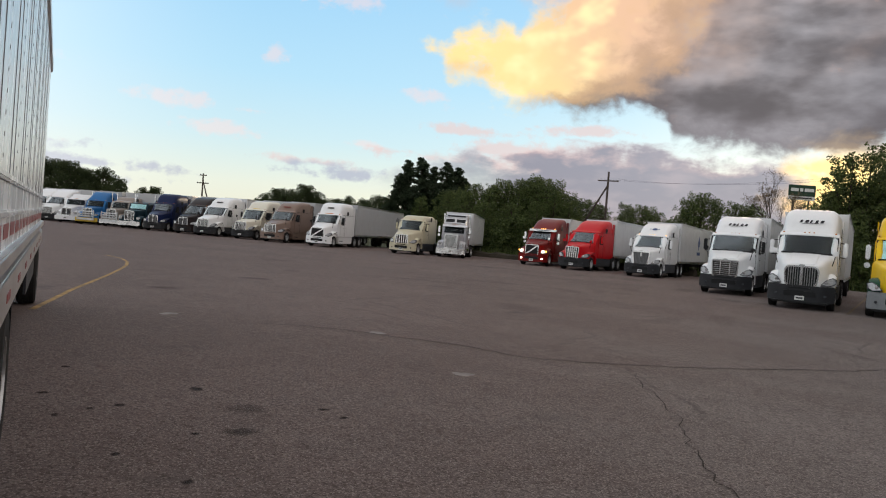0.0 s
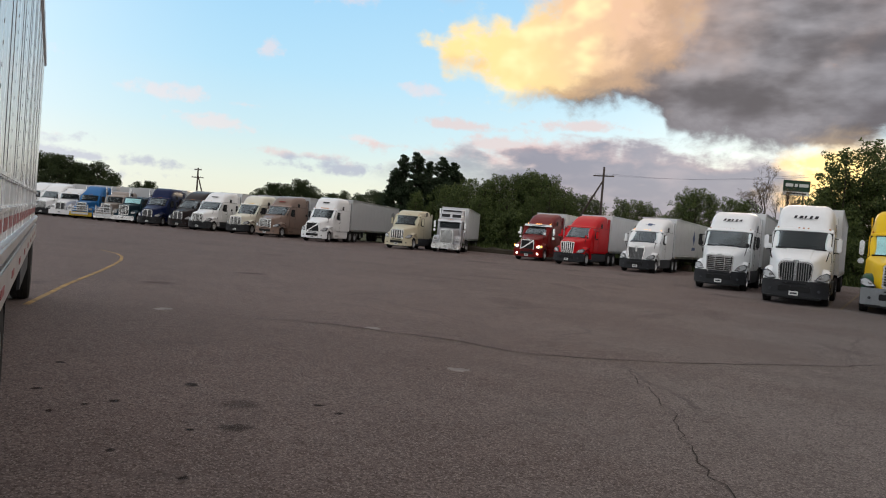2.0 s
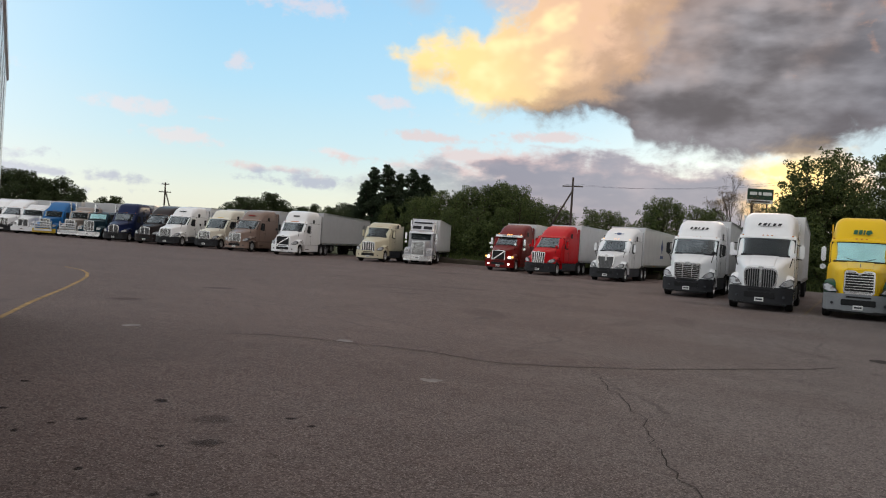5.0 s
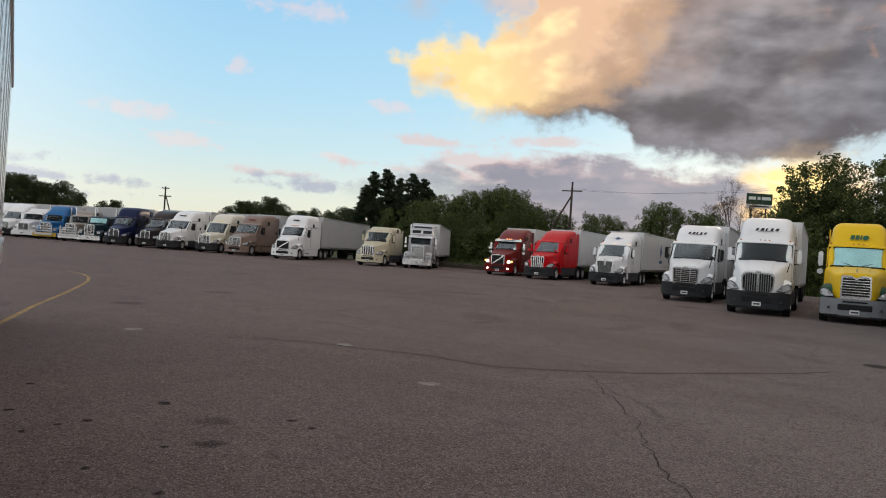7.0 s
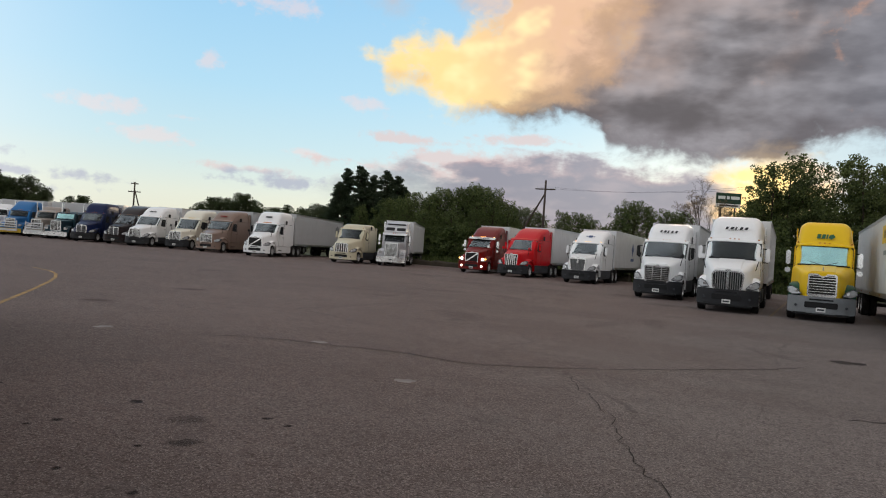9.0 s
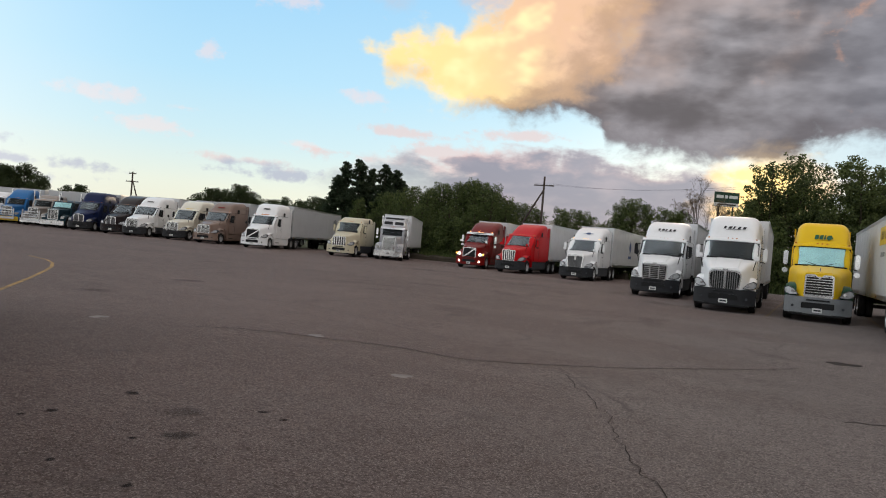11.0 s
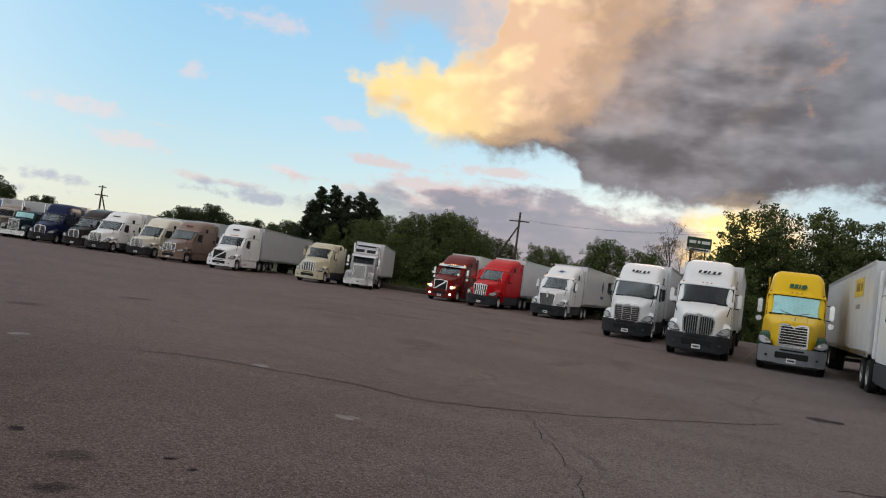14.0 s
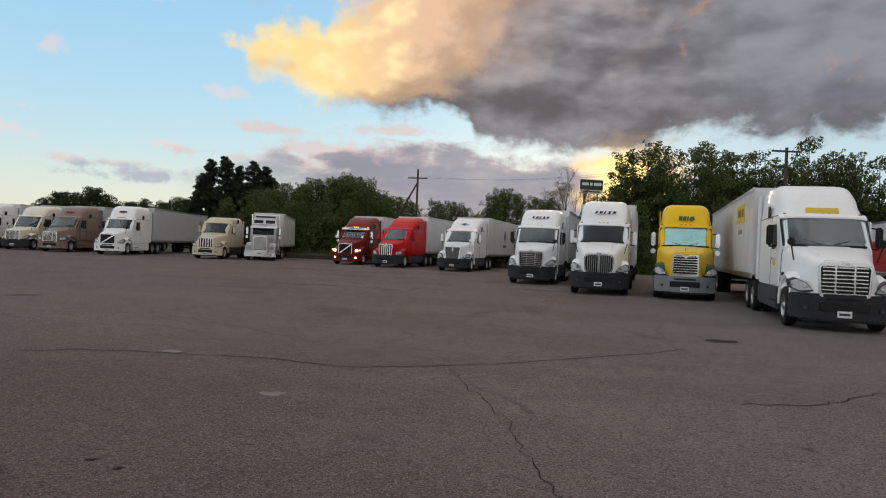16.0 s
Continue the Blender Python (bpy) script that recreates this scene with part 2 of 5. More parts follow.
def paint(name, color, dirt=0.22, gloss=0.22):
    """Truck paint: clear coat, with road film and streaks that run down."""
    def build(N):
        p = N.n("ShaderNodeTexCoord").outputs["Object"]
        streak = N.noise(N.scaled(p, 9, 9, 0.8), 1.0, 5, 0.6)
        film = N.noise(p, 1.3, 5, 0.6)
        f = N.mul(N.step(N.add(N.mul(streak, 0.5), N.mul(film, 0.5)), 0.42, 0.68), dirt)
        grime = [0.75 * c + 0.25 * g for c, g in zip(color, (0.20, 0.17, 0.14))]
        return principled(N, N.mix(f, color, grime), N.add(N.mul(film, 0.22), 0.24), 0.0, coat=gloss, spec=0.08 + gloss)
    return material(name, build)


def asphalt():
    def build(N):
        p = N.n("ShaderNodeTexCoord").outputs["Object"]
        grit = N.noise(p, 45.0, 4, 0.75)
        chips = N.n("ShaderNodeTexVoronoi", {"Vector": p, "Scale": 95.0}).outputs["Color"]
        chip = N.n("ShaderNodeSeparateColor", [chips]).outputs[0]
        mid, broad = N.noise(p, 1.6, 5, 0.62), N.noise(N.scaled(p, 0.7, 1.3, 1), 0.16, 5, 0.6)
        speck = N.noise(p, 28.0, 3, 0.7)
        tone = N.add(N.mul(mid, 0.35), N.mul(broad, 0.65))
        col = N.mix(N.step(tone, 0.36, 0.64), (0.084, 0.070, 0.066), (0.146, 0.123, 0.117))
        col = N.mix(N.mul(N.step(grit, 0.46, 0.60), 0.75), col, (0.205, 0.176, 0.168))
        col = N.mix(N.mul(N.step(speck, 0.50, 0.60), 0.62), col, (0.034, 0.027, 0.025))
        mottle = N.noise(p, 7.0, 4, 0.7)
        col = N.mix(N.mul(N.step(mottle, 0.48, 0.62), 0.35), col, (0.050, 0.036, 0.032))
        across = N.add(N.n("ShaderNodeSeparateXYZ", [p]).outputs[0], N.mul(N.add(broad, -0.5), 16.0))
        col = N.mix(N.mul(N.step(across, 0.5, -7.0), 0.75), col, (0.97, 0.80, 0.76), "MULTIPLY")
        col = N.mix(N.mul(N.step(chip, 0.80, 0.95), 0.55), col, (0.33, 0.285, 0.265))
        oil = N.step(N.add(N.noise(p, 0.55, 4, 0.6), N.mul(N.add(grit, -0.5), 0.1)), 0.64, 0.74)
        col = N.mix(N.mul(oil, 0.55), col, (0.050, 0.042, 0.040))
        # hairline cracks
        web = N.n("ShaderNodeTexVoronoi", {"Vector": N.n("ShaderNodeVectorMath", [p, N.n("ShaderNodeTexNoise", {"Vector": p, "Scale": 0.7, "Detail": 6.0}).outputs["Color"]], operation="ADD").outputs[0],
                                           "Scale": 0.13}, feature="DISTANCE_TO_EDGE").outputs["Distance"]
        hair = N.mul(N.step(web, 0.006, 0.001), N.step(N.add(broad, N.mul(mid, 0.3)), 0.60, 0.72))
        col = N.mix(N.mul(hair, 0.55), col, (0.045, 0.038, 0.036))
        h = N.add(N.mul(grit, 0.6), N.mul(chip, 0.4))
        return principled(N, col, N.add(N.mul(grit, 0.15), 0.78), bump=h, strength=0.8, bump_dist=0.006, spec=0.16)
    return material("asphalt", build)


def leaf_mat(name, dark, light):
    def build(N):
        p = N.n("ShaderNodeTexCoord").outputs["Object"]
        isl = N.n("ShaderNodeNewGeometry").outputs["Random Per Island"]
        f = N.add(N.mul(isl, 0.5), N.mul(N.noise(p, 0.5, 3), 0.5))
        col = N.mix(N.step(f, 0.25, 0.75), dark, light)
        a = N.n("ShaderNodeBsdfPrincipled", {"Base Color": col, "Roughness": 0.6, "Specular IOR Level": 0.25}).outputs[0]
        b = N.n("ShaderNodeBsdfTranslucent", [col]).outputs[0]
        return N.n("ShaderNodeMixShader", [0.42, a, b]).outputs[0]
    return material(name, build)


def glass_mat():
    def build(N):
        fr = N.n("ShaderNodeFresnel", [1.5]).outputs[0]
        t = N.n("ShaderNodeBsdfTransparent", [(0.92, 0.95, 0.95, 1)]).outputs[0]
        g = N.n("ShaderNodeBsdfGlossy", {"Color": (0.9, 0.95, 1, 1), "Roughness": 0.03}).outputs[0]
        return N.n("ShaderNodeMixShader", [N.mul(fr, 0.22), t, g]).outputs[0]
    return material("glass", build)


def lamp_mat(name, color, power):
    return material(name, lambda N: N.n("ShaderNodeEmission", [(*color, 1), power]).outputs[0])


GLASS = glass_mat()
CABIN = plain("dark_cabin", (0.014, 0.015, 0.017), 0.6, vary=0.5)
RUBBER = plain("tyre_rubber", (0.022, 0.021, 0.021), 0.85, vary=0.35, scale=20)
CHROME = plain("chrome", (0.72, 0.73, 0.74), 0.16, 1.0, vary=0.12)
ALLOY = plain("alloy", (0.55, 0.55, 0.56), 0.34, 1.0, vary=0.2)
BARMESH = plain("grille_mesh", (0.10, 0.10, 0.10), 0.5, 0.3, vary=0.3, scale=60)
BARMETAL = plain("bar_metal", (0.24, 0.24, 0.25), 0.4, 0.7)
STEEL = plain("dark_steel", (0.045, 0.043, 0.042), 0.6, vary=0.4)
BUMPER = plain("black_bumper", (0.030, 0.031, 0.034), 0.5, vary=0.25)
PLASTIC = plain("grey_plastic", (0.055, 0.058, 0.066), 0.5, vary=0.25)
BLACK = plain("black_plastic", (0.016, 0.016, 0.017), 0.4, vary=0.3)
LENS = plain("headlight_lens", (0.34, 0.345, 0.35), 0.22, 0.15, vary=0.3, scale=30, coat=1.0)
AMBER = plain("amber_lens", (0.55, 0.20, 0.04), 0.25, coat=0.6)
REDLENS = plain("red_lens", (0.45, 0.03, 0.02), 0.25, coat=0.6)
PLATE = plain("plate_white", (0.70, 0.70, 0.68), 0.45, vary=0.15, scale=40)
LIT = lamp_mat("lit_headlamp", (1.0, 0.90, 0.72), 6.0)
LITAMBER = lamp_mat("lit_amber", (1.0, 0.42, 0.08), 3.0)
ASPHALT = asphalt()
YELLOWLINE = plain("worn_yellow_line", (0.30, 0.18, 0.05), 0.8, vary=0.6, scale=9)
TAR = plain("crack_tar", (0.034, 0.028, 0.026), 0.9, vary=0.4, scale=8)
WORN = plain("pale_patch", (0.205, 0.182, 0.172), 0.85, vary=0.35, scale=12)
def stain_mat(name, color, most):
    """An oil stain or other dark mark that fades out unevenly at its rim."""
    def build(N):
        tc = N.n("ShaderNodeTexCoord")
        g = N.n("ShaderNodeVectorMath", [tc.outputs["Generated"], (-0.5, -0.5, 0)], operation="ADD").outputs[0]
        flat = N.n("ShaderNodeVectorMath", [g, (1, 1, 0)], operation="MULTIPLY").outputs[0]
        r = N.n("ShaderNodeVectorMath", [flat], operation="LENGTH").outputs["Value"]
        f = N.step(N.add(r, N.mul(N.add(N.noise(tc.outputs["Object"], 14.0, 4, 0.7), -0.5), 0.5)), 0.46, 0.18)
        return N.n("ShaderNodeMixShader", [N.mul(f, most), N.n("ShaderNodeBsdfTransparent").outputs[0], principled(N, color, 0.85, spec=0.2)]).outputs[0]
    return material(name, build)


EARTH = plain("dark_earth", (0.045, 0.038, 0.028), 0.95, vary=0.5, scale=3)
BARK = plain("bark", (0.075, 0.058, 0.045), 0.9, vary=0.4, scale=8)
POLEWOOD = plain("pole_wood", (0.085, 0.066, 0.055), 0.9, vary=0.4, scale=5)

# ---- mesh helpers ----


def part(name, bm, mat, parent=None, label="", smooth=False, at=None):
    if isinstance(bm, bpy.types.Mesh):
        me = bm
    else:
        me = bpy.data.meshes.new(name)
        bmesh.ops.recalc_face_normals(bm, faces=bm.faces)
        if smooth:
            for f in bm.faces:
                f.smooth = True
        bm.to_mesh(me)
        bm.free()
        if smooth:
            me.set_sharp_from_angle(angle=radians(38))
        me.materials.append(mat)
    ob = new(name, me)
    if parent is not None:
        ob.parent = parent
    if at is not None:
        ob.matrix_local = at
    if label:
        tagged(ob, label)
    return ob


def thing(name, m, label, category, group=""):
    ob = new(name)
    ob.matrix_world = m
    ob.empty_display_size = 0.3
    return tagged(ob, label, category, group)


def box(x0, y0, z0, x1, y1, z1, bev=0.0, bm=None):
    own = bm is None
    bm = bm or bmesh.new()
    vs = [bm.verts.new((x, y, z)) for x in (x0, x1) for y in (y0, y1) for z in (z0, z1)]
    for f in ((0, 1, 3, 2), (4, 6, 7, 5), (0, 4, 5, 1), (2, 3, 7, 6), (0, 2, 6, 4), (1, 5, 7, 3)):
        bm.faces.new([vs[i] for i in f])
    if own and bev > 0:
        bmesh.ops.bevel(bm, geom=bm.edges[:], offset=bev, segments=2, affect="EDGES", clamp_overlap=True)
    return bm


def ring_loft(rings, bm=None, cap=True):
    """Skin over closed rings with equal counts."""
    bm = bm or bmesh.new()
    vs = [[bm.verts.new(p) for p in r] for r in rings]
    n = len(rings[0])
    for a, b in zip(vs, vs[1:]):
        for i in range(n):
            bm.faces.new((a[i], a[(i + 1) % n], b[(i + 1) % n], b[i]))
    if cap:
        bm.faces.new(vs[0])
        bm.faces.new(vs[-1][::-1])
    return bm


def rod(p0, p1, r0, r1=None, n=8, bm=None):
    p0, p1 = Vector(p0), Vector(p1)
    r1 = r0 if r1 is None else r1
    q = (p1 - p0).to_track_quat("Z", "Y")
    ring = [Vector((math.cos(2 * math.pi * i / n), math.sin(2 * math.pi * i / n), 0)) for i in range(n)]
    return ring_loft([[p0 + q @ (v * r0) for v in ring], [p1 + q @ (v * r1) for v in ring]], bm)


def pipe(points, r, n=8):
    """One bent tube through the points."""
    pts, rings = [Vector(p) for p in points], []
    for i, p in enumerate(pts):
        t = (pts[min(i + 1, len(pts) - 1)] - pts[max(i - 1, 0)]).normalized()
        u = t.cross(Vector((0, 0, 1)) if abs(t.z) < 0.9 else Vector((1, 0, 0))).normalized()
        v = t.cross(u)
        rings.append([p + (u * math.cos(2 * math.pi * k / n) + v * math.sin(2 * math.pi * k / n)) * r for k in range(n)])
    return ring_loft(rings)


def section(hw, zb, zt, r, y, hwb=None):
    """A closed ring across a body at y: rounded at its top corners, slightly at the bottom."""
    hwb = hw if hwb is None else hwb
    r = min(r, hw * 0.9, (zt - zb) * 0.45)
    pts = []
    for sx, a0 in ((1, 0), (-1, 90)):
        for k in range(6):
            a = radians(a0 + 90 * k / 5)
            pts.append((sx * (hw - r) + r * math.cos(a), y, zt - r + r * math.sin(a)))
    pts += [(-hwb, y, zb + 0.03), (-hwb + 0.05, y, zb), (hwb - 0.05, y, zb), (hwb, y, zb + 0.03)]
    return pts


def cab_section(hw, zt, r, y, hwb, zb=0.95, shoulder=2.86):
    """As section(), with upright walls up to the shoulder and the roof drawn in above it."""
    pts = section(hw, zb, zt, r, y, hwb)
    r = min(r, hw * 0.9, (zt - zb) * 0.45)
    zs = min(shoulder, zt - r)
    return pts[:12] + [(-hwb, y, zs)] + pts[12:] + [(hwb, y, zs)]


def prism(outline, axis, lo, hi, bev=0.0):
    """A flat outline given thickness along an axis (0 x, 1 y, 2 z)."""
    def at(u, v, w):
        return [(w, u, v), (u, w, v), (u, v, w)][axis]
    bm = ring_loft([[at(u, v, lo) for u, v in outline], [at(u, v, hi) for u, v in outline]])
    if bev:
        bmesh.ops.bevel(bm, geom=bm.edges[:], offset=bev, segments=2, affect="EDGES", clamp_overlap=True)
    return bm


def rrect(x0, z0, x1, z1, r, n=4, top=1.0):
    """A rounded outline; top widens or narrows its upper side."""
    pts, cx = [], (x0 + x1) / 2
    for sx, sz, a0 in ((1, 1, 0), (0, 1, 90), (0, 0, 180), (1, 0, 270)):
        for k in range(n + 1):
            a = radians(a0 + 90 * k / n)
            x = (x1 - r if sx else x0 + r) + r * math.cos(a)
            z = (z1 - r if sz else z0 + r) + r * math.sin(a)
            pts.append((cx + (x - cx) * (1 + (top - 1) * (z - z0) / (z1 - z0)), z))
    return pts


def grow(pts, d):
    cx, cz = sum(p[0] for p in pts) / len(pts), sum(p[1] for p in pts) / len(pts)
    w, h = max(p[0] for p in pts) - cx, max(p[1] for p in pts) - cz
    return [(cx + (x - cx) * (1 + d / w), cz + (z - cz) * (1 + d / h)) for x, z in pts]


def hoop(outer, inner, y0, y1, lean=0.0):
    """A frame between two outlines of equal count, facing along y."""
    def at(p, y):
        return (p[0], y + lean * p[1], p[1])
    return ring_loft([[at(p, y0) for p in inner], [at(p, y0) for p in outer], [at(p, y1) for p in outer], [at(p, y1) for p in inner], [at(p, y0) for p in inner]], cap=False)


# ---- wheels, shared by all ----
WHEELS = {}


def wheel_meshes():
    if WHEELS:
        return WHEELS

    def spin(profile, n=28):
        bm = bmesh.new()
        rings = [[(x, r * math.cos(2 * math.pi * k / n), r * math.sin(2 * math.pi * k / n)) for x, r in profile] for k in range(n)]
        vs = [[bm.verts.new(p) for p in r] for r in rings]
        for k in range(n):
            a, b = vs[k], vs[(k + 1) % n]
            for i in range(len(profile) - 1):
                bm.faces.new((a[i], a[i + 1], b[i + 1], b[i]))
        return bm

    def keep(key, bm, mat):
        me = bpy.data.meshes.new(key)
        bmesh.ops.recalc_face_normals(bm, faces=bm.faces)
        for f in bm.faces:
            f.smooth = True
        bm.to_mesh(me)
        bm.free()
        me.set_sharp_from_angle(angle=radians(35))
        me.materials.append(mat)
        WHEELS[key] = me

    keep("tyre", spin([(-0.13, 0.29), (-0.145, 0.38), (-0.14, 0.47), (-0.11, 0.505), (-0.05, 0.51), (-0.045, 0.497), (-0.035, 0.51), (0.035, 0.51), (0.045, 0.497), (0.05, 0.51), (0.11, 0.505), (0.14, 0.47), (0.145, 0.38), (0.13, 0.29), (-0.13, 0.29)]), RUBBER)
    for key, mat in (("rim", ALLOY), ("rim_white", plain("white_rim", (0.62, 0.62, 0.6), 0.5, vary=0.3))):
        bm = spin([(-0.10, 0.30), (-0.135, 0.30), (-0.135, 0.275), (-0.03, 0.25), (-0.04, 0.17), (-0.06, 0.13), (-0.13, 0.10), (-0.15, 0.06), (-0.15, 0.0)])
        for k in range(10):
            a = 2 * math.pi * k / 10
            rod((-0.075, 0.145 * math.cos(a), 0.145 * math.sin(a)), (-0.03, 0.145 * math.cos(a), 0.145 * math.sin(a)), 0.018, n=6, bm=bm)
        keep(key, bm, mat)
    keep("hub_dual", spin([(0.10, 0.30), (-0.135, 0.30), (-0.135, 0.275), (0.06, 0.25), (0.06, 0.15), (-0.09, 0.13), (-0.13, 0.06), (-0.13, 0.0)]), ALLOY)
    return WHEELS


def wheel(parent, x, y, side, dual=False, rim="rim"):
    """side -1 or 1: the face looks outwards along x."""
    W = wheel_meshes()
    flip = pose(x, y, 0.51, 0, 0, 0 if side < 0 else 180)
    w = part("wheel", W["tyre"], None, parent, at=flip)
    part("rim", W["hub_dual"] if dual else W[rim], None, w)
    if dual:
        part("inner_tyre", W["tyre"], None, w, at=pose(0.34, 0, 0))
    return w


# ---- trucks ----
AERO_ROOF = [(1.92, 2.11), (2.08, 2.28), (2.55, 2.86), (2.72, 2.97), (3.05, 3.38), (3.45, 3.70), (3.95, 3.90), (4.6, 3.98), (5.7, 4.0)]


def tractor(m, label, color, style="aero", roof=None, grille="bars", bumper=None, fairing=None, skirt=None, lights=False, shade=None,
            visor=None, stacks=False, guard=False, hw=1.2, mirror=None, grille_z=(0.80, 1.66), grille_w=0.60, grille_r=0.09, logo=None, category="truck",
            marks=True, hood_mirrors=True, back=5.7, drive=(6.35, 7.65), ws_top=2.86, nose=1.0, fender_color=None, rim="rim", bw=1.21, brow=0.05, taper=0.97, hood_base=1.0, lit_brow=False):
    T = thing("semi_truck", m, label, category, "parked trucks")
    bumper, fairing, skirt, mirror = bumper or BUMPER, fairing or color, skirt or PLASTIC, mirror or BLACK
    fender_color = fender_color or color
    roof = roof or AERO_ROOF
    long_nose = style == "long"
    cowl = 2.25 if long_nose else 1.95
    # chassis
    bm = box(-0.43, 0.9, 0.72, -0.33, 8.3, 0.98)
    box(0.33, 0.9, 0.72, 0.43, 8.3, 0.98, bm=bm)
    for y in (1.25, drive[0], drive[1]):
        box(-0.95, y - 0.06, 0.45, 0.95, y + 0.06, 0.58, bm=bm)
    box(-0.5, 5.9, 0.98, 0.5, 8.0, 1.06, bm=bm)
    part("chassis", bm, STEEL, T)
    for y, dual in ((1.25, False), (drive[0], True), (drive[1], True)):
        for s in (-1, 1):
            wheel(T, s * (1.02 if not dual else 1.10), y, s, dual, rim)
    # bumper
    zb, zt = (0.32, 0.78) if long_nose else (0.30, 0.92)
    plan = []
    for k in range(-8, 9):
        u = k / 8
        plan.append((u * bw, 0.02 + (0.05 if long_nose else 0.42) * abs(u) ** (4 if long_nose else 3.2)))
    plan += [(bw, 0.62 if not long_nose else 0.2), (-bw, 0.62 if not long_nose else 0.2)]
    front = part("bumper", prism(plan, 2, zb, zt, 0.03), bumper, T, smooth=True)
    if not long_nose:
        part("lower_lip", box(-0.95, 0.03, zb - 0.06, 0.95, 0.30, zb + 0.02, 0.02), BLACK, front)
        part("upper_slot", box(-0.40, -0.008, 0.78, 0.40, 0.05, 0.84, 0.01), BLACK, front)
        part("air_inlet", box(-0.55, -0.012, 0.50, 0.55, 0.05, 0.72, 0.02), BLACK, front)
        for s in (-1, 1):
            part("fog_lamp", rod((s * 0.84, 0.10, 0.56), (s * 0.84, 0.16, 0.56), 0.075 if lights else 0.05, n=12), LIT if lights else PLASTIC, front)
    part("number_plate", box(-0.16, -0.03, 0.36 if not long_nose else 0.48, 0.16, -0.015, 0.52 if not long_nose else 0.64, 0.004), PLATE, front)
    bm = box(-0.12, -0.034, 0.41 if not long_nose else 0.53, 0.12, -0.031, 0.47 if not long_nose else 0.59)
    part("plate_bar", bm, PLASTIC, front)
    gz0, gz1 = grille_z
    # hood
    if long_nose:
        hood = [section(grille_w + 0.06, 0.78, gz1 + 0.04, 0.10, 0.30), section(grille_w + 0.07, 0.80, gz1 + 0.05, 0.12, 0.5), section(0.74, 0.85, 2.02, 0.16, 1.5), section(0.84, 0.9, 2.06, 0.2, 2.3)]
        gy = 0.29
    else:
        g = grille_w
        cz = roof[0][1] + 0.02
        hood = [section(g + 0.02, 0.86, gz1 + 0.04, 0.12, 0.10), section(g + 0.09, 0.86, gz1 + 0.08, 0.16, 0.22, 0.82 * hood_base),
                section(0.74, 0.88, gz1 + 0.3 * (cz - gz1), 0.24, 0.50, 1.05 * hood_base), section(0.84, 0.9, gz1 + 0.6 * (cz - gz1), 0.28, 1.05, 1.13 * hood_base),
                section(0.97, 0.9, gz1 + 0.85 * (cz - gz1), 0.28, 1.65, 1.14 * (0.5 + 0.5 * hood_base)), section(1.10, 0.9, cz, 0.24, 2.05, 1.13)]
        gy = 0.09
    bonnet = part("hood", ring_loft(hood), color, T, smooth=True)
    if not long_nose:
        for s in (-1, 1):
            part("hood_latch", box(s * 1.10 - 0.03, 1.78, 1.28, s * 1.10 + 0.035, 1.86, 1.38, 0.01), BLACK, bonnet)
        lift = [(0.16, gz1 + 0.085, 0.86 * g), (0.50, gz1 + 0.3 * (cz - gz1) + 0.035, 0.84 * g), (1.05, gz1 + 0.6 * (cz - gz1) + 0.035, 0.86 * g), (1.65, gz1 + 0.85 * (cz - gz1) + 0.03, 0.92 * g), (1.98, cz + 0.012, 0.98 * g)]
        part("hood_panel", ring_loft([section(w, z - 0.12, z, 0.05, y) for y, z, w in lift]), color, bonnet, smooth=True)
        part("hood_seam", ring_loft([section(1.107, 0.95, cz + 0.006, 0.24, y, 1.137) for y in (2.035, 2.065)]), BLACK, bonnet)
        part("cowl_panel", box(-0.92, 1.84, roof[0][1] - 0.02, 0.92, 2.02, roof[0][1] + 0.045, 0.015), BLACK, bonnet)
    # fenders
    for s in (-1, 1):
        rings = []
        x0, x1 = (0.60 * hood_base, bw - 0.01) if not long_nose else (0.66, 1.20)
        for k in range(13):
            a = radians(-18 + 205 * k / 12)
            ry = 0.72 if a < math.pi / 2 else 0.86
            y, z = 1.25 - ry * math.cos(a) * (1 if a > math.pi / 2 else 1), 0.60 + 0.66 * max(math.sin(a), -0.4)
            yo, zo = 1.25 - (ry + 0.12) * math.cos(a), 0.60 + 0.82 * max(math.sin(a), -0.4)
            rings.append([(s * x0, y, z), (s * (x1 - 0.03), y, z), (s * x1, y + (yo - y) * 0.5, z + (zo - z) * 0.5), (s * (x1 - 0.10), yo, zo), (s * x0, yo, zo + 0.06)])
        part("fender", ring_loft(rings), fender_color, T, smooth=True)
        # headlamp
        if long_nose:
            lamp = part("headlight", prism(rrect(s * 0.93 - 0.17, 1.02, s * 0.93 + 0.17, 1.26, 0.05), 1, 0.30, 0.62, 0.02), CHROME, T, smooth=True)
            part("lens", prism(rrect(s * 0.93 - 0.13, 1.05, s * 0.93 + 0.13, 1.23, 0.04), 1, 0.285, 0.31), LIT if lights else LENS, lamp)
        else:
            pts = [(0.70, 1.00), (0.96, 0.97), (1.12, 1.04), (1.14, 1.20), (1.02, 1.25), (0.84, 1.16)]
            bm = bmesh.new()
            ring_loft([[(s * x, 0.13 + (x - 0.62) ** 2 * 0.95 + (z - 1.0) * 0.30, z) for x, z in pts], [(s * x, 0.60 + (x - 0.6) * 0.4, z) for x, z in pts]], bm)
            lamp = part("headlight", bm, LENS, T, smooth=True)
            rim_ = [(0.925 + (x - 0.925) * 1.16, 1.105 + (z - 1.105) * 1.22) for x, z in pts]
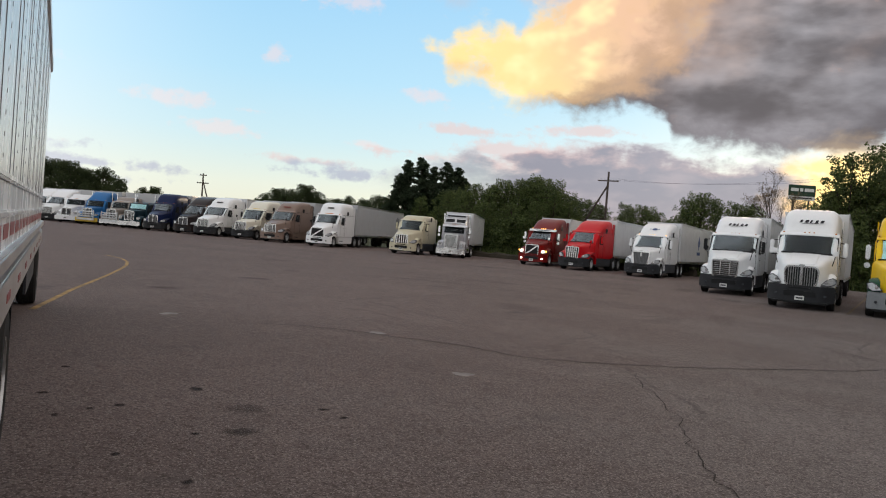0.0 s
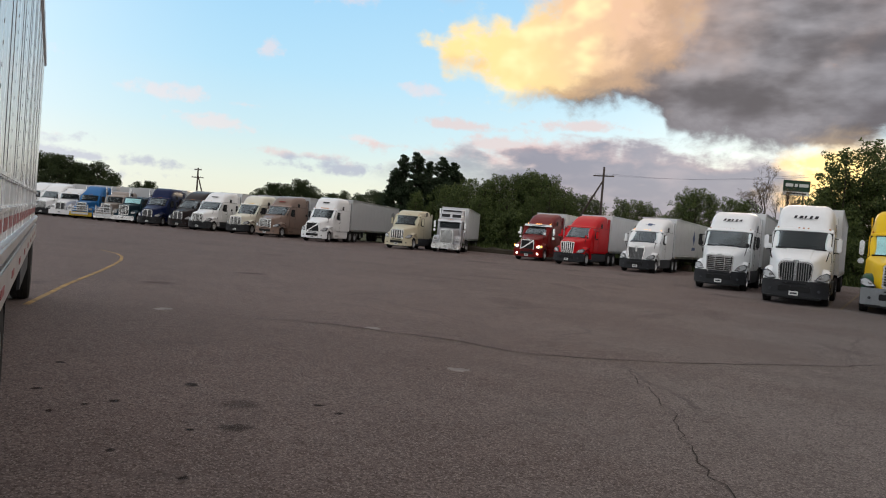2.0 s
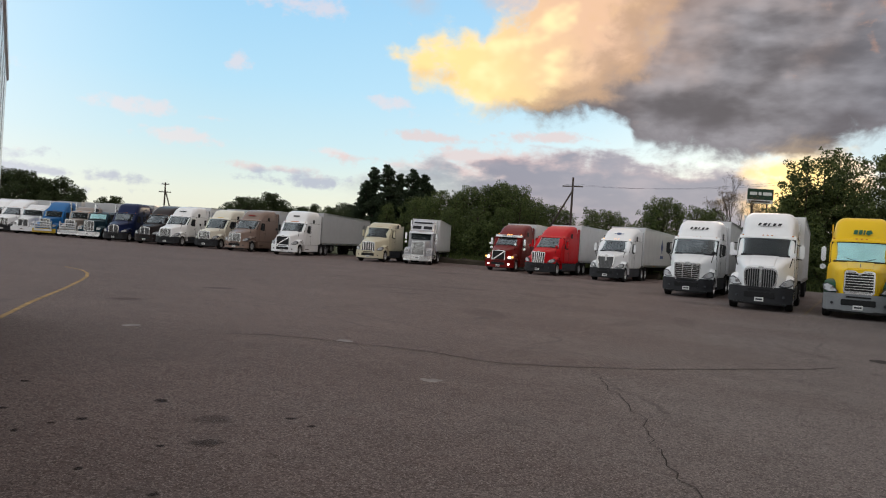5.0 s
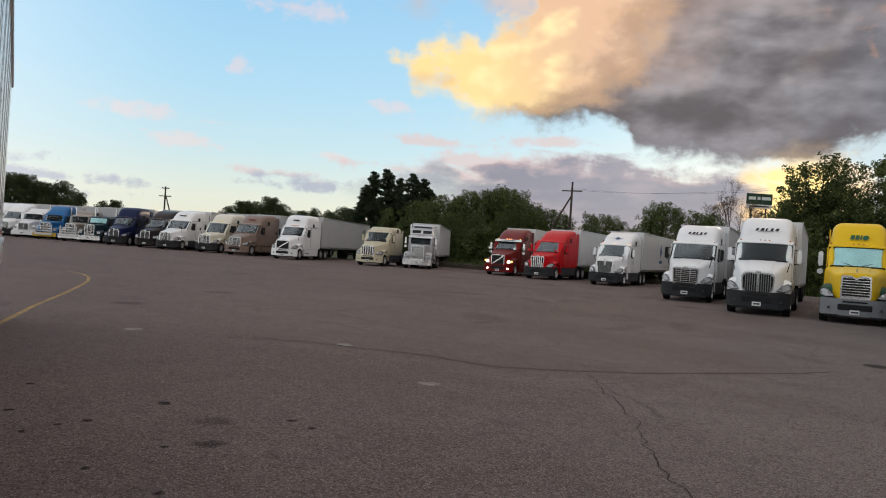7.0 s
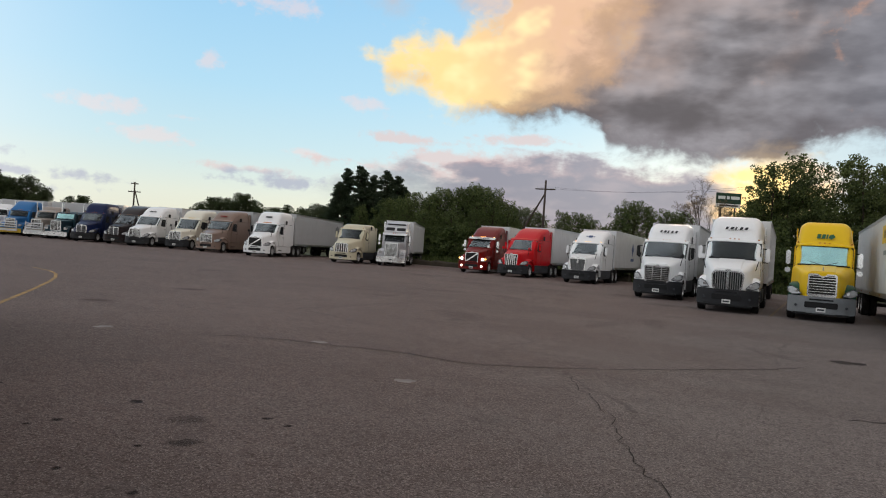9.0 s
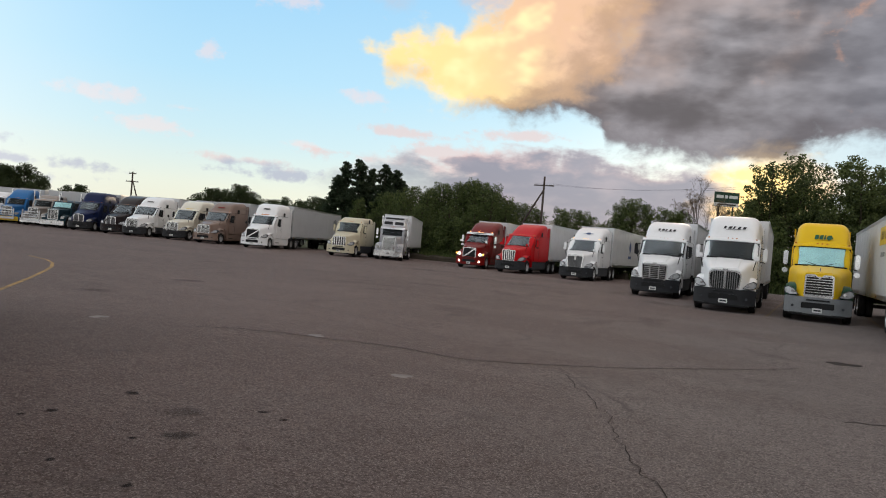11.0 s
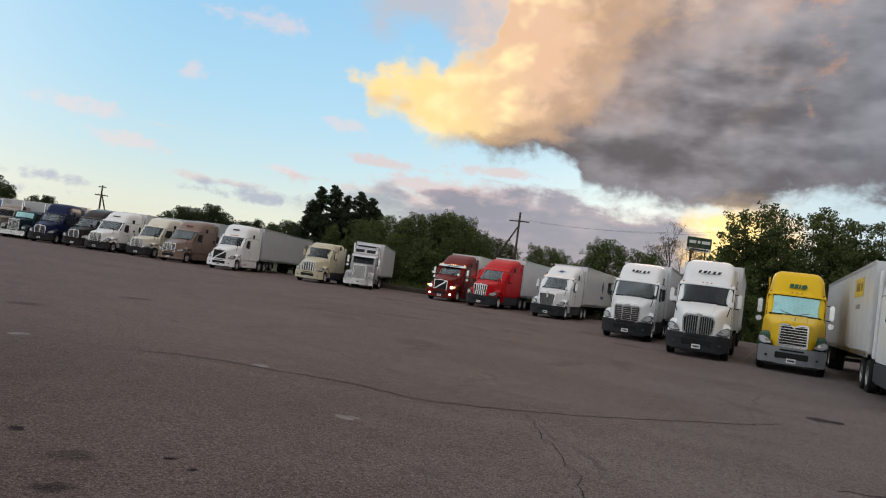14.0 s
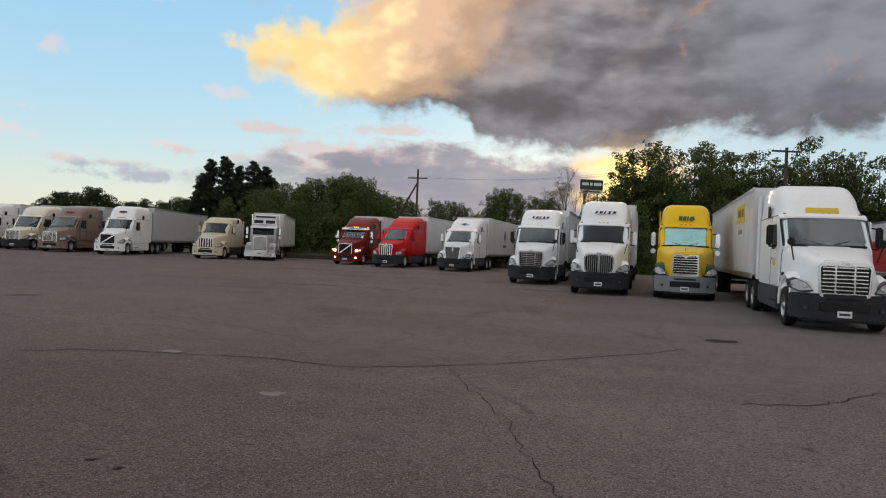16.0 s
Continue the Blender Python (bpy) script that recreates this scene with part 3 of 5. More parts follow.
            part("bezel", ring_loft([[(s * x, 0.150 + (x - 0.62) ** 2 * 0.95 + (z - 1.0) * 0.30, z) for x, z in rim_], [(s * x, 0.62 + (x - 0.6) * 0.4, z) for x, z in rim_]]), PLASTIC, lamp)
            if lights:
                part("bulb", rod((s * 0.88, 0.12, 1.13), (s * 0.88, 0.40, 1.13), 0.09, n=12), LIT, lamp)
                part("turn_signal", box(s * 1.10 - 0.05, 0.22, 1.10, s * 1.10 + 0.05, 0.40, 1.22, 0.01), LITAMBER, lamp)
            else:
                part("bulb", rod((s * 0.86, 0.165, 1.10), (s * 0.86, 0.24, 1.10), 0.055, n=12), CHROME, lamp)
                part("turn_signal", box(s * 1.13 - 0.02, 0.36, 1.06, s * 1.13 + 0.03, 0.50, 1.14, 0.01), LENS, lamp)
    # grille
    out = rrect(-grille_w, gz0 + 0.04, grille_w, gz1, grille_r, top=taper if grille != "diagonal" else 1.0)
    if grille == "notched":
        # the top edge dips to a notch in the middle
        k = len(out) // 4
        out = out[:k] + [(0.16, gz1), (0.0, gz1 - 0.13), (-0.16, gz1)] + out[k:]
    inn = grow(out, -0.085 if grille == "mesh" else -0.055)
    fr = part("grille", hoop(out, inn, gy - 0.045, gy + 0.06), CHROME, T, smooth=True)
    part("grille_mesh", prism(inn, 1, gy - 0.005, gy + 0.02), BARMESH if grille == "mesh" else BLACK, fr)
    gi = grille_w - 0.06
    if grille in ("bars", "notched"):
        n = 8
        for k in range(n):
            z = gz0 + 0.13 + (gz1 - gz0 - 0.22) * k / (n - 1)
            part("bar", box(-gi, gy - 0.035, z - 0.014, gi, gy - 0.008, z + 0.014), CHROME, fr)
        if grille == "bars":
            for x in (-gi * 0.42, gi * 0.42):
                part("post", box(x - 0.02, gy - 0.042, gz0 + 0.08, x + 0.02, gy - 0.01, gz1 - 0.05), CHROME, fr)
    elif grille == "posts":
        n = 12
        for k in range(n):
            x = -gi + 2 * gi * (k + 0.5) / n
            part("bar", box(x - 0.013, gy - 0.035, gz0 + 0.09, x + 0.013, gy - 0.008, gz1 - 0.05), BARMETAL, fr)
        part("post", box(-0.035, gy - 0.055, gz0 + 0.06, 0.035, gy - 0.01, gz1 + 0.02, 0.01), CHROME, fr)
    elif grille == "bright":
        for k in range(14):
            x = -gi + 2 * gi * (k + 0.5) / 14
            part("bar", box(x - 0.016, gy - 0.035, gz0 + 0.09, x + 0.016, gy - 0.008, gz1 - 0.05), CHROME, fr)
    elif grille == "mesh":
        for k in range(9):
            x = -gi + 0.03 + (2 * gi - 0.06) * (k + 0.5) / 9
            part("bar", box(x - 0.006, gy - 0.022, gz0 + 0.11, x + 0.006, gy - 0.004, gz1 - 0.08), BARMETAL, fr)
        part("emblem", prism(rrect(-0.055, gz1 - 0.36, 0.055, gz1 - 0.10, 0.05), 1, gy - 0.04, gy - 0.01), PLATE, fr)
    elif grille == "diagonal":
        part("bar", prism([(-gi, gz0 + 0.14), (-gi + 0.09, gz0 + 0.08), (gi, gz1 - 0.12), (gi - 0.09, gz1 - 0.06)], 1, gy - 0.04, gy - 0.012), CHROME, fr)
    else:
        for k in range(5):
            x = -gi * 0.78 + gi * 0.39 * k
            part("post", box(x - 0.042, gy - 0.05, gz0 + 0.10, x + 0.042, gy - 0.008, gz1 - 0.06, 0.015), CHROME, fr)
    if grille == "notched":
        part("hood_ornament", rod((0, gy + 0.35, gz1 + 0.10), (0, gy + 0.32, gz1 + 0.26), 0.03, 0.015, 8), CHROME, bonnet)
    else:
        part("badge", box(-0.10, gy - 0.06, gz1 - 0.015, 0.10, gy + 0.0, gz1 + 0.05, 0.015), CHROME, fr)
    # cab and sleeper
    rings = []
    for k, (y, z) in enumerate(roof):
        f = min(1.0, max(0.0, (y - cowl) / 0.9))
        w = hw * (0.93 + 0.07 * math.sin(f * math.pi / 2))
        f2 = min(1.0, max(0.0, (y - 2.6) / 1.8))
        drawn = min(1.0, max(0.0, (z - ws_top) / 0.45)) if z > 2.9 else 0.0
        rings.append(cab_section(w * (1.0 - drawn * (0.15 - 0.09 * f2)), z, 0.14 + 0.24 * f, y, w))
    cab = part("cab", ring_loft(rings), fairing, T, smooth=True)
    # windscreen, on the slope between cowl and roof edge
    ys = [p for p in roof if p[1] <= ws_top + 0.06]
    y0, z0 = ys[0]
    y1, z1 = ys[-1]
    sl = (y1 - y0) / (z1 - z0)

    def screen(off, inset, za, zb2):
        bm, rows_ = bmesh.new(), []
        for j in range(4):
            z = za + (zb2 - za) * j / 3
            row = []
            for k in range(-6, 7):
                u = k / 6
                x = u * (hw * 0.945 - inset)
                row.append(bm.verts.new((x, y0 + sl * (z - z0) - off + 0.15 * abs(u) ** 4 - 0.015, z - 0.02 * abs(u) ** 4)))
            rows_.append(row)
        for a, b in zip(rows_, rows_[1:]):
            for i in range(12):
                bm.faces.new((a[i], a[i + 1], b[i + 1], b[i]))
        ext = bmesh.ops.extrude_face_region(bm, geom=bm.faces[:])
        bmesh.ops.translate(bm, verts=[v for v in ext["geom"] if isinstance(v, bmesh.types.BMVert)], vec=(0, 0.012, 0))
        return bm

    zw0, zw1 = z0 + 0.03, ws_top + 0.03
    seal = part("windscreen", screen(0.055, -0.02, zw0 - 0.03, zw1 + 0.03), BLACK, T, smooth=True)
    if shade:
        part("sunshade", screen(0.075, 0.05, zw0 + 0.03, zw1 - 0.03), shade, seal, "folded silver-teal sunshade behind the glass")
    else:
        # dark sheet close behind the glass, standing for the shaded cab interior
        part("cab_shade", screen(0.070, 0.03, zw0, zw1 - 0.01), CABIN, seal)
    part("pane", screen(0.095, 0.03, zw0, zw1 - 0.01), GLASS, seal, smooth=True)
    for s in (-1, 1):
        part("wiper", pipe([(s * 0.12, y0 - 0.10, zw0 + 0.02), (s * 0.60, y0 - 0.02 + sl * 0.14, zw0 + 0.16)], 0.012, 5), BLACK, seal)
    # doors
    dy0, dy1 = cowl + 0.50, cowl + 1.52
    for s in (-1, 1):
        X = s * hw
        lo, hi = sorted((X - 0.02 * s, X + 0.012 * s))
        door = part("door", prism(rrect(dy0, 1.02, dy1, min(ws_top - 0.02, 2.84), 0.10), 0, lo, hi), fairing, T)
        lo, hi = sorted((X + 0.008 * s, X + 0.018 * s))
        part("side_window", prism([(dy0 + 0.08, 2.12), (dy0 + 0.45, 2.02), (dy1 - 0.08, 2.02), (dy1 - 0.08, 2.72), (dy0 + 0.28, 2.72)], 0, lo, hi), CABIN, door)
        part("door_handle", box(X - 0.02, dy1 - 0.22, 1.72, X + 0.03 * s, dy1 - 0.06, 1.77), BLACK, door)
        if back > 5:
            lo, hi = sorted((X + 0.002 * s, X + 0.012 * s))
            part("sleeper_window", prism(rrect(dy1 + 0.45, 2.95, dy1 + 0.85, 3.30, 0.06), 0, lo, hi), CABIN, T)
        if not stacks:
            lo, hi = sorted((X - 0.002 * s, X + 0.006 * s))
            part("panel_seam", box(lo, dy1 + 0.10, 1.0, hi, dy1 + 0.118, 2.96), BLACK, cab)
            part("panel_seam", box(lo, dy0 + 0.2, 2.95, hi, back - 0.05, 2.968), BLACK, cab)
            part("side_extender", box(X - 0.05, back, 1.05, X, back + 0.45, 3.75 if roof[-1][1] > 3.7 else 3.2, 0.02), fairing, T)
            part("gap_seal", box(X - 0.03, back + 0.43, 1.05, X + 0.004 * s, back + 0.50, 3.72 if roof[-1][1] > 3.7 else 3.2), BLACK, cab)
            part("vent_panel", box(lo, dy1 + 0.5, 1.25, hi, dy1 + 1.2, 1.9), fairing, cab)
        # steps, tank and side fairing
        lo, hi = sorted((s * 0.72, s * 1.17))
        if stacks:
            part("fuel_tank", rod((s * 0.88, 2.5, 0.68), (s * 0.88, 4.4, 0.68), 0.31, n=16), CHROME, T, smooth=True)
            part("step", box(lo, 4.5, 0.42, hi, 5.3, 0.95, 0.03), ALLOY, T)
        else:
            part("side_fairing", box(lo, 2.25, 0.34, hi, back, 0.97, 0.05), skirt, T)
            part("step", box(s * 1.17 - 0.02, 2.5, 0.55, s * 1.17 + 0.012, 3.3, 0.61), BLACK, T)
        # mirrors
        mir = part("mirror", box(s * (hw + 0.22) - 0.085, 2.42, 2.10, s * (hw + 0.22) + 0.085, 2.56, 2.68, 0.04), mirror, T, smooth=True)
        part("mirror_arm", pipe([(s * hw, 2.75, 2.10), (s * (hw + 0.22), 2.52, 2.08)], 0.022, 6), BLACK, mir)
        part("mirror_arm", pipe([(s * hw, 2.80, 2.68), (s * (hw + 0.22), 2.52, 2.64)], 0.022, 6), BLACK, mir)
        part("reflector", box(s * (hw + 0.22) - 0.07, 2.558, 2.15, s * (hw + 0.22) + 0.07, 2.566, 2.63), CHROME, mir)
        if mirror == CHROME:
            part("convex_mirror", rod((s * (hw + 0.22), 2.44, 1.88), (s * (hw + 0.22), 2.53, 1.88), 0.11, 0.08, 14), CHROME, mir)
        if hood_mirrors:
            hm = part("hood_mirror", box(s * 1.06 - 0.09, 0.98, 2.10, s * 1.06 + 0.09, 1.06, 2.30, 0.035), mirror, T, smooth=True)
            part("stalk", pipe([(s * 0.96, 1.15, 1.72), (s * 1.06, 1.03, 2.14)], 0.018, 6), BLACK, hm)
        if stacks:
            part("exhaust_pipe", rod((s * 1.12, cowl + 1.9, 1.0), (s * 1.12, cowl + 1.9, 3.85), 0.085, n=12), CHROME, T, smooth=True)
    # lip of the roof fairing over the glass
    if brow and not visor and not long_nose:
        zc = ws_top + 0.06
        yl = y0 + sl * (zc - z0)
        rows_ = []
        for k in range(-8, 9):
            u = k / 8
            x, back_y, dz = u * hw * 0.97, yl + 0.17 * abs(u) ** 4, -0.03 * abs(u) ** 4
            rows_.append([(x, back_y - 0.06 - brow, zc + dz - 0.02), (x, back_y - 0.05 - brow, zc + dz + 0.03), (x, back_y + 0.12, zc + dz + 0.13), (x, back_y + 0.12, zc + dz)])
        part("brow", ring_loft(rows_), fairing, cab, smooth=True)
    # clearance lamps on the brow
    if marks:
        zc = ws_top + 0.14
        yc = next(ya + (yb - ya) * (zc - za) / (zb_ - za) for (ya, za), (yb, zb_) in zip(roof, roof[1:]) if za <= zc <= zb_) - 0.04
        for x in (-0.95, -0.17, 0.0, 0.17, 0.95):
            part("clearance_lamp", box(x - 0.035, yc + 0.08 * abs(x) ** 3 - 0.02, zc, x + 0.035, yc + 0.16 + 0.08 * abs(x) ** 3, zc + 0.05, 0.012), LITAMBER if lights or lit_brow else AMBER, T)
    if visor:
        bm = ring_loft([[(u * hw * 0.95, y1 - 0.36 + 0.18 * abs(u) ** 3, ws_top - 0.10) for u in (-1, -0.5, 0, 0.5, 1)] + [(u * hw * 0.95, y1 + 0.06, ws_top + 0.08) for u in (1, 0.5, 0, -0.5, -1)],
                        [(u * hw * 0.95, y1 - 0.42 + 0.18 * abs(u) ** 3, ws_top - 0.06) for u in (-1, -0.5, 0, 0.5, 1)] + [(u * hw * 0.95, y1 + 0.06, ws_top + 0.12) for u in (1, 0.5, 0, -0.5, -1)]])
        part("sun_visor", bm, visor, T)
    if guard:
        bm = bmesh.new()
        for z in (0.95, 1.2, 1.45):
            rod((-0.85, -0.20, z), (0.85, -0.20, z), 0.045, n=8, bm=bm)
        part("grille_guard", box(-0.95, -0.20, 0.50, 0.95, -0.14, 0.72, 0.03), ALLOY, T)
        part("guard_rail", bm, ALLOY, T)
        for s in (-1, 1):
            part("guard_post", box(s * 0.85 - 0.05, -0.25, 0.5, s * 0.85 + 0.05, -0.12, 1.65, 0.02), ALLOY, T)
    if logo:
        logo(T, y1, ws_top)
    return T


def trailer(m, label, mat, length=16.0, ribs=False, skirt=None, logo=None, rim="rim_white", name="semi_trailer", tandem=12.6, reefer=False):
    """A box trailer: nose at y = 0, running back along +y."""
    T = thing(name, m, label, "trailer", "parked trailers")
    body = part("box_body", box(-1.29, 0, 1.16, 1.29, length, 4.08, 0.035), mat, T)
    for s in (-1, 1):
        part("bottom_rail", box(s * 1.29 - 0.02, 0.02, 1.06, s * 1.29 + 0.02, length - 0.02, 1.24), ALLOY, T)
        part("top_rail", box(s * 1.29 - 0.015, 0.02, 3.98, s * 1.29 + 0.018, length - 0.02, 4.10), ALLOY, T)
        part("landing_leg", box(s * 0.95 - 0.06, 2.4, 0.08, s * 0.95 + 0.06, 2.52, 1.1), STEEL, T)
        part("foot", box(s * 0.95 - 0.13, 2.33, 0.02, s * 0.95 + 0.13, 2.59, 0.08), STEEL, T)
        for k in range(int(length / 1.22)):
            y = 1.2 + k * 1.22
            if y < length - 0.2:
                part("seam", box(s * 1.29 - 0.004, y - 0.02, 1.24, s * 1.29 + 0.008, y + 0.02, 3.98), mat, body)
        for k in range(5):
            part("marker_lamp", box(s * 1.312 - 0.01, 0.3 + k * (length - 0.7) / 4, 1.12, s * 1.312 + 0.012, 0.42 + k * (length - 0.7) / 4, 1.17), AMBER if k < 4 else REDLENS, body)
        for y in (tandem, tandem + 1.25):
            wheel(T, s * 1.10, y, s, True)
        part("mud_flap", box(s * 1.0 - 0.28, tandem + 1.95, 0.25, s * 1.0 + 0.28, tandem + 1.97, 0.95), BLACK, T)
    bm = box(-0.5, 0.6, 0.98, -0.38, length - 0.3, 1.16)
    box(0.38, 0.6, 0.98, 0.5, length - 0.3, 1.16, bm=bm)
    for y in (tandem, tandem + 1.25):
        box(-0.95, y - 0.07, 0.44, 0.95, y + 0.07, 0.58, bm=bm)
    box(-0.55, tandem - 0.8, 0.7, 0.55, tandem + 2.0, 0.98, bm=bm)
    part("frame", bm, STEEL, T)
    if reefer:
        part("cooling_unit", box(-0.95, -0.42, 2.0, 0.95, 0.0, 3.8, 0.08), mat, T)
    if logo:
        logo(T)
    return T

# ---- ground ----


def sheet(name, pts, z, mat, label, kind="structure", category="", thick=0.0):
    bm = bmesh.new()
    top = [bm.verts.new((x, y, z)) for x, y in pts]
    bm.faces.new(top)
    if thick:
        r = bmesh.ops.extrude_face_region(bm, geom=bm.faces[:])
        bmesh.ops.translate(bm, verts=[v for v in r["geom"] if isinstance(v, bmesh.types.BMVert)], vec=(0, 0, -thick))
    ob = part(name, bm, mat)
    return tagged(ob, label, category, "", kind)


def grass_mat():
    def build(N):
        p = N.n("ShaderNodeTexCoord").outputs["Object"]
        f = N.add(N.mul(N.noise(p, 0.15, 4), 0.5), N.mul(N.noise(p, 6.0, 4), 0.5))
        col = N.mix(N.step(f, 0.35, 0.65), (0.030, 0.036, 0.014), (0.075, 0.085, 0.030))
        return principled(N, col, 0.9, bump=N.noise(p, 9.0, 4), bump_dist=0.15, strength=0.8)
    return material("grass", build)


GRASS = grass_mat()
sheet("ground", [(-2000, -2000), (2000, -2000), (2000, 2000), (-2000, 2000)], -0.03, GRASS, "rough grass land beyond the truck lot")
sheet("pavement", [(-150, -60), (70, -60), (70, 62.4), (-150, 62.4)], 0.0, ASPHALT, "worn brownish-grey asphalt of the truck lot", thick=0.2)


def ribbon(name, pts, width, z, mat, label, jitter=0.0, category="", kind="structure"):
    """A flat strip along a bent line on the ground, with an uneven edge."""
    rng = random.Random(len(pts) * 7 + int(abs(pts[0][0]) * 10))
    fine = []
    for a, b in zip(pts, pts[1:]):
        n = max(2, int(math.dist(a, b) / 0.16))
        for k in range(n):
            fine.append((a[0] + (b[0] - a[0]) * k / n, a[1] + (b[1] - a[1]) * k / n))
    fine.append(pts[-1])
    bm, prev = bmesh.new(), None
    for i, (x, y) in enumerate(fine):
        a, b = fine[max(0, i - 1)], fine[min(len(fine) - 1, i + 1)]
        t = Vector((b[0] - a[0], b[1] - a[1])).normalized()
        nx, ny = -t.y, t.x
        j = jitter * rng.uniform(-1, 1)
        w0, w1 = width * rng.uniform(0.6, 1.2) / 2, width * rng.uniform(0.6, 1.2) / 2
        if jitter == 0:
            w0 = w1 = width / 2
        cur = (bm.verts.new((x + nx * (j + w0), y + ny * (j + w0), z)), bm.verts.new((x + nx * (j - w1), y + ny * (j - w1), z)))
        if prev:
            bm.faces.new((prev[0], prev[1], cur[1], cur[0]))
        prev = cur
    return tagged(part(name, bm, mat), label, category, "", kind)


def blot(name, x, y, rx, ry, turn, z, mat, label):
    """A flat uneven patch about its own centre."""
    rng = random.Random(int(x * 31 + y * 17))
    n, bm = 26, bmesh.new()
    ph = [rng.uniform(0, 6.3) for _ in range(4)]
    vs = []
    for k in range(n):
        a = 2 * math.pi * k / n
        r = 1 + 0.16 * math.sin(2 * a + ph[0]) + 0.13 * math.sin(3 * a + ph[1]) + 0.10 * math.sin(5 * a + ph[2]) + 0.06 * math.sin(9 * a + ph[3])
        vs.append(bm.verts.new((rx * r * math.cos(a), ry * r * math.sin(a), 0)))
    bm.faces.new(vs)
    ob = part(name, bm, mat)
    ob.matrix_world = pose(x, y, z, 0, 0, math.degrees(turn))
    return tagged(ob, label, "", "", "structure")


FADED = plain("faded_yellow_line", (0.15, 0.105, 0.055), 0.8, vary=0.5, scale=6)
ribbon("yellow_line", [(-11.8, 6.2), (-14.5, 8.4), (-17.3, 10.85), (-19.4, 12.6), (-20.8, 13.7), (-22.3, 14.7), (-23.7, 15.4), (-25.5, 15.9)], 0.10, 0.006, YELLOWLINE, "worn yellow curved paint line on asphalt")
ribbon("stall_line", [(-1.55, 30.0), (-1.55, 50.0)], 0.08, 0.006, FADED, "faded yellow stall line beside the yellow truck")
ribbon("stall_line", [(2.3, 30.0), (2.3, 46.0)], 0.08, 0.006, FADED, "faded yellow stall line on asphalt")
ribbon("crack", [(-9.0, 8.5), (-8.48, 9.02), (-7.74, 9.33), (-6.88, 9.45), (-6.18, 9.74), (-5.32, 9.72), (-4.68, 9.65), (-4.09, 9.99), (-3.58, 10.34), (-2.97, 10.92), (-2.28, 11.66), (-1.56, 12.59), (-0.78, 13.48), (-0.13, 14.56)], 0.032, 0.005, TAR, "long dark crack across the asphalt", 0.045)
ribbon("crack", [(-3.23, 10.2), (-2.6, 9.0), (-1.9, 7.7), (-1.42, 6.45), (-0.88, 5.4), (-0.2, 4.3)], 0.012, 0.005, TAR, "dark crack running towards the long crack", 0.06)
ribbon("crack", [(-13.0, 11.6), (-11.0, 11.2), (-9.6, 12.0), (-8.2, 11.5)], 0.018, 0.005, TAR, "short winding crack in the asphalt", 0.05)
ribbon("crack", [(0.4, 9.8), (1.3, 10.2), (2.2, 11.4), (3.6, 12.0)], 0.03, 0.005, TAR, "short crack in the asphalt", 0.05)
blot("worn_patch", -4.54, 7.75, 0.12, 0.13, 0.5, 0.005, WORN, "small pale scar in the asphalt")
blot("worn_patch", -7.33, 9.57, 0.13, 0.14, 0.5, 0.005, WORN, "small pale scar in the asphalt")
blot("worn_patch", -10.6, 7.9, 0.14, 0.15, 0.2, 0.005, WORN, "small pale scar in the asphalt")
blot("sunken_patch", 0.62, 16.3, 0.28, 0.32, -0.4, 0.005, TAR, "dark sunken repair in the asphalt")
OIL = stain_mat("oil_stain", (0.032, 0.025, 0.023), 0.30)
FAINTMARK = stain_mat("faint_mark", (0.050, 0.037, 0.033), 0.13)
blot("oil_stain", -4.41, 4.09, 0.17, 0.15, 0.5, 0.005, stain_mat("dark_oil", (0.032, 0.025, 0.023), 0.5), "dark oil stain on the asphalt")
blot("oil_stain", -4.92, 4.6, 0.26, 0.18, 0.5, 0.005, OIL, "dark oil stain on the asphalt")
GRIME = stain_mat("black_scrap", (0.022, 0.018, 0.018), 0.75)
for k, (x, y, r) in enumerate([(-7.43, 4.35, 0.07), (-6.49, 3.62, 0.07), (-5.71, 3.86, 0.08), (-5.76, 3.63, 0.05), (-5.75, 3.33, 0.05), (-4.6, 3.81, 0.05), (-4.47, 5.13, 0.07), (-4.16, 5.05, 0.06), (-3.79, 3.12, 0.05), (-4.57, 3.11, 0.05), (-5.82, 4.76, 0.1), (-14.39, 10.54, 0.5), (-16.34, 15.07, 0.6)]):
    blot("grime_spot", x, y, r, r * 0.85, 0.6 * k, 0.0047, GRIME if r < 0.2 else OIL, "small black spot of grime on the asphalt")
stain_rng = random.Random(21)
for k in range(30):
    blot("oil_stain", stain_rng.uniform(-14, 5), stain_rng.uniform(3.2, 26), stain_rng.uniform(0.03, 0.12), stain_rng.uniform(0.03, 0.10), stain_rng.uniform(0, 3), 0.0045, OIL, "small dark oil drip on the asphalt")
for k in range(22):
    blot("faint_mark", stain_rng.uniform(-26, 6), stain_rng.uniform(16, 36), stain_rng.uniform(0.5, 2.2), stain_rng.uniform(0.25, 0.8), stain_rng.uniform(0, 3), 0.003, FAINTMARK, "broad faint dark stain on the asphalt")
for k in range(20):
    blot("faint_mark", -4 - k * 4.4 + stain_rng.uniform(-1, 1), 42 + stain_rng.uniform(-4, 3) - (8 if k < 2 else 0), stain_rng.uniform(0.6, 1.6), stain_rng.uniform(1.0, 2.5), 0.2, 0.003, FAINTMARK, "broad faint dark patch before parked trucks")

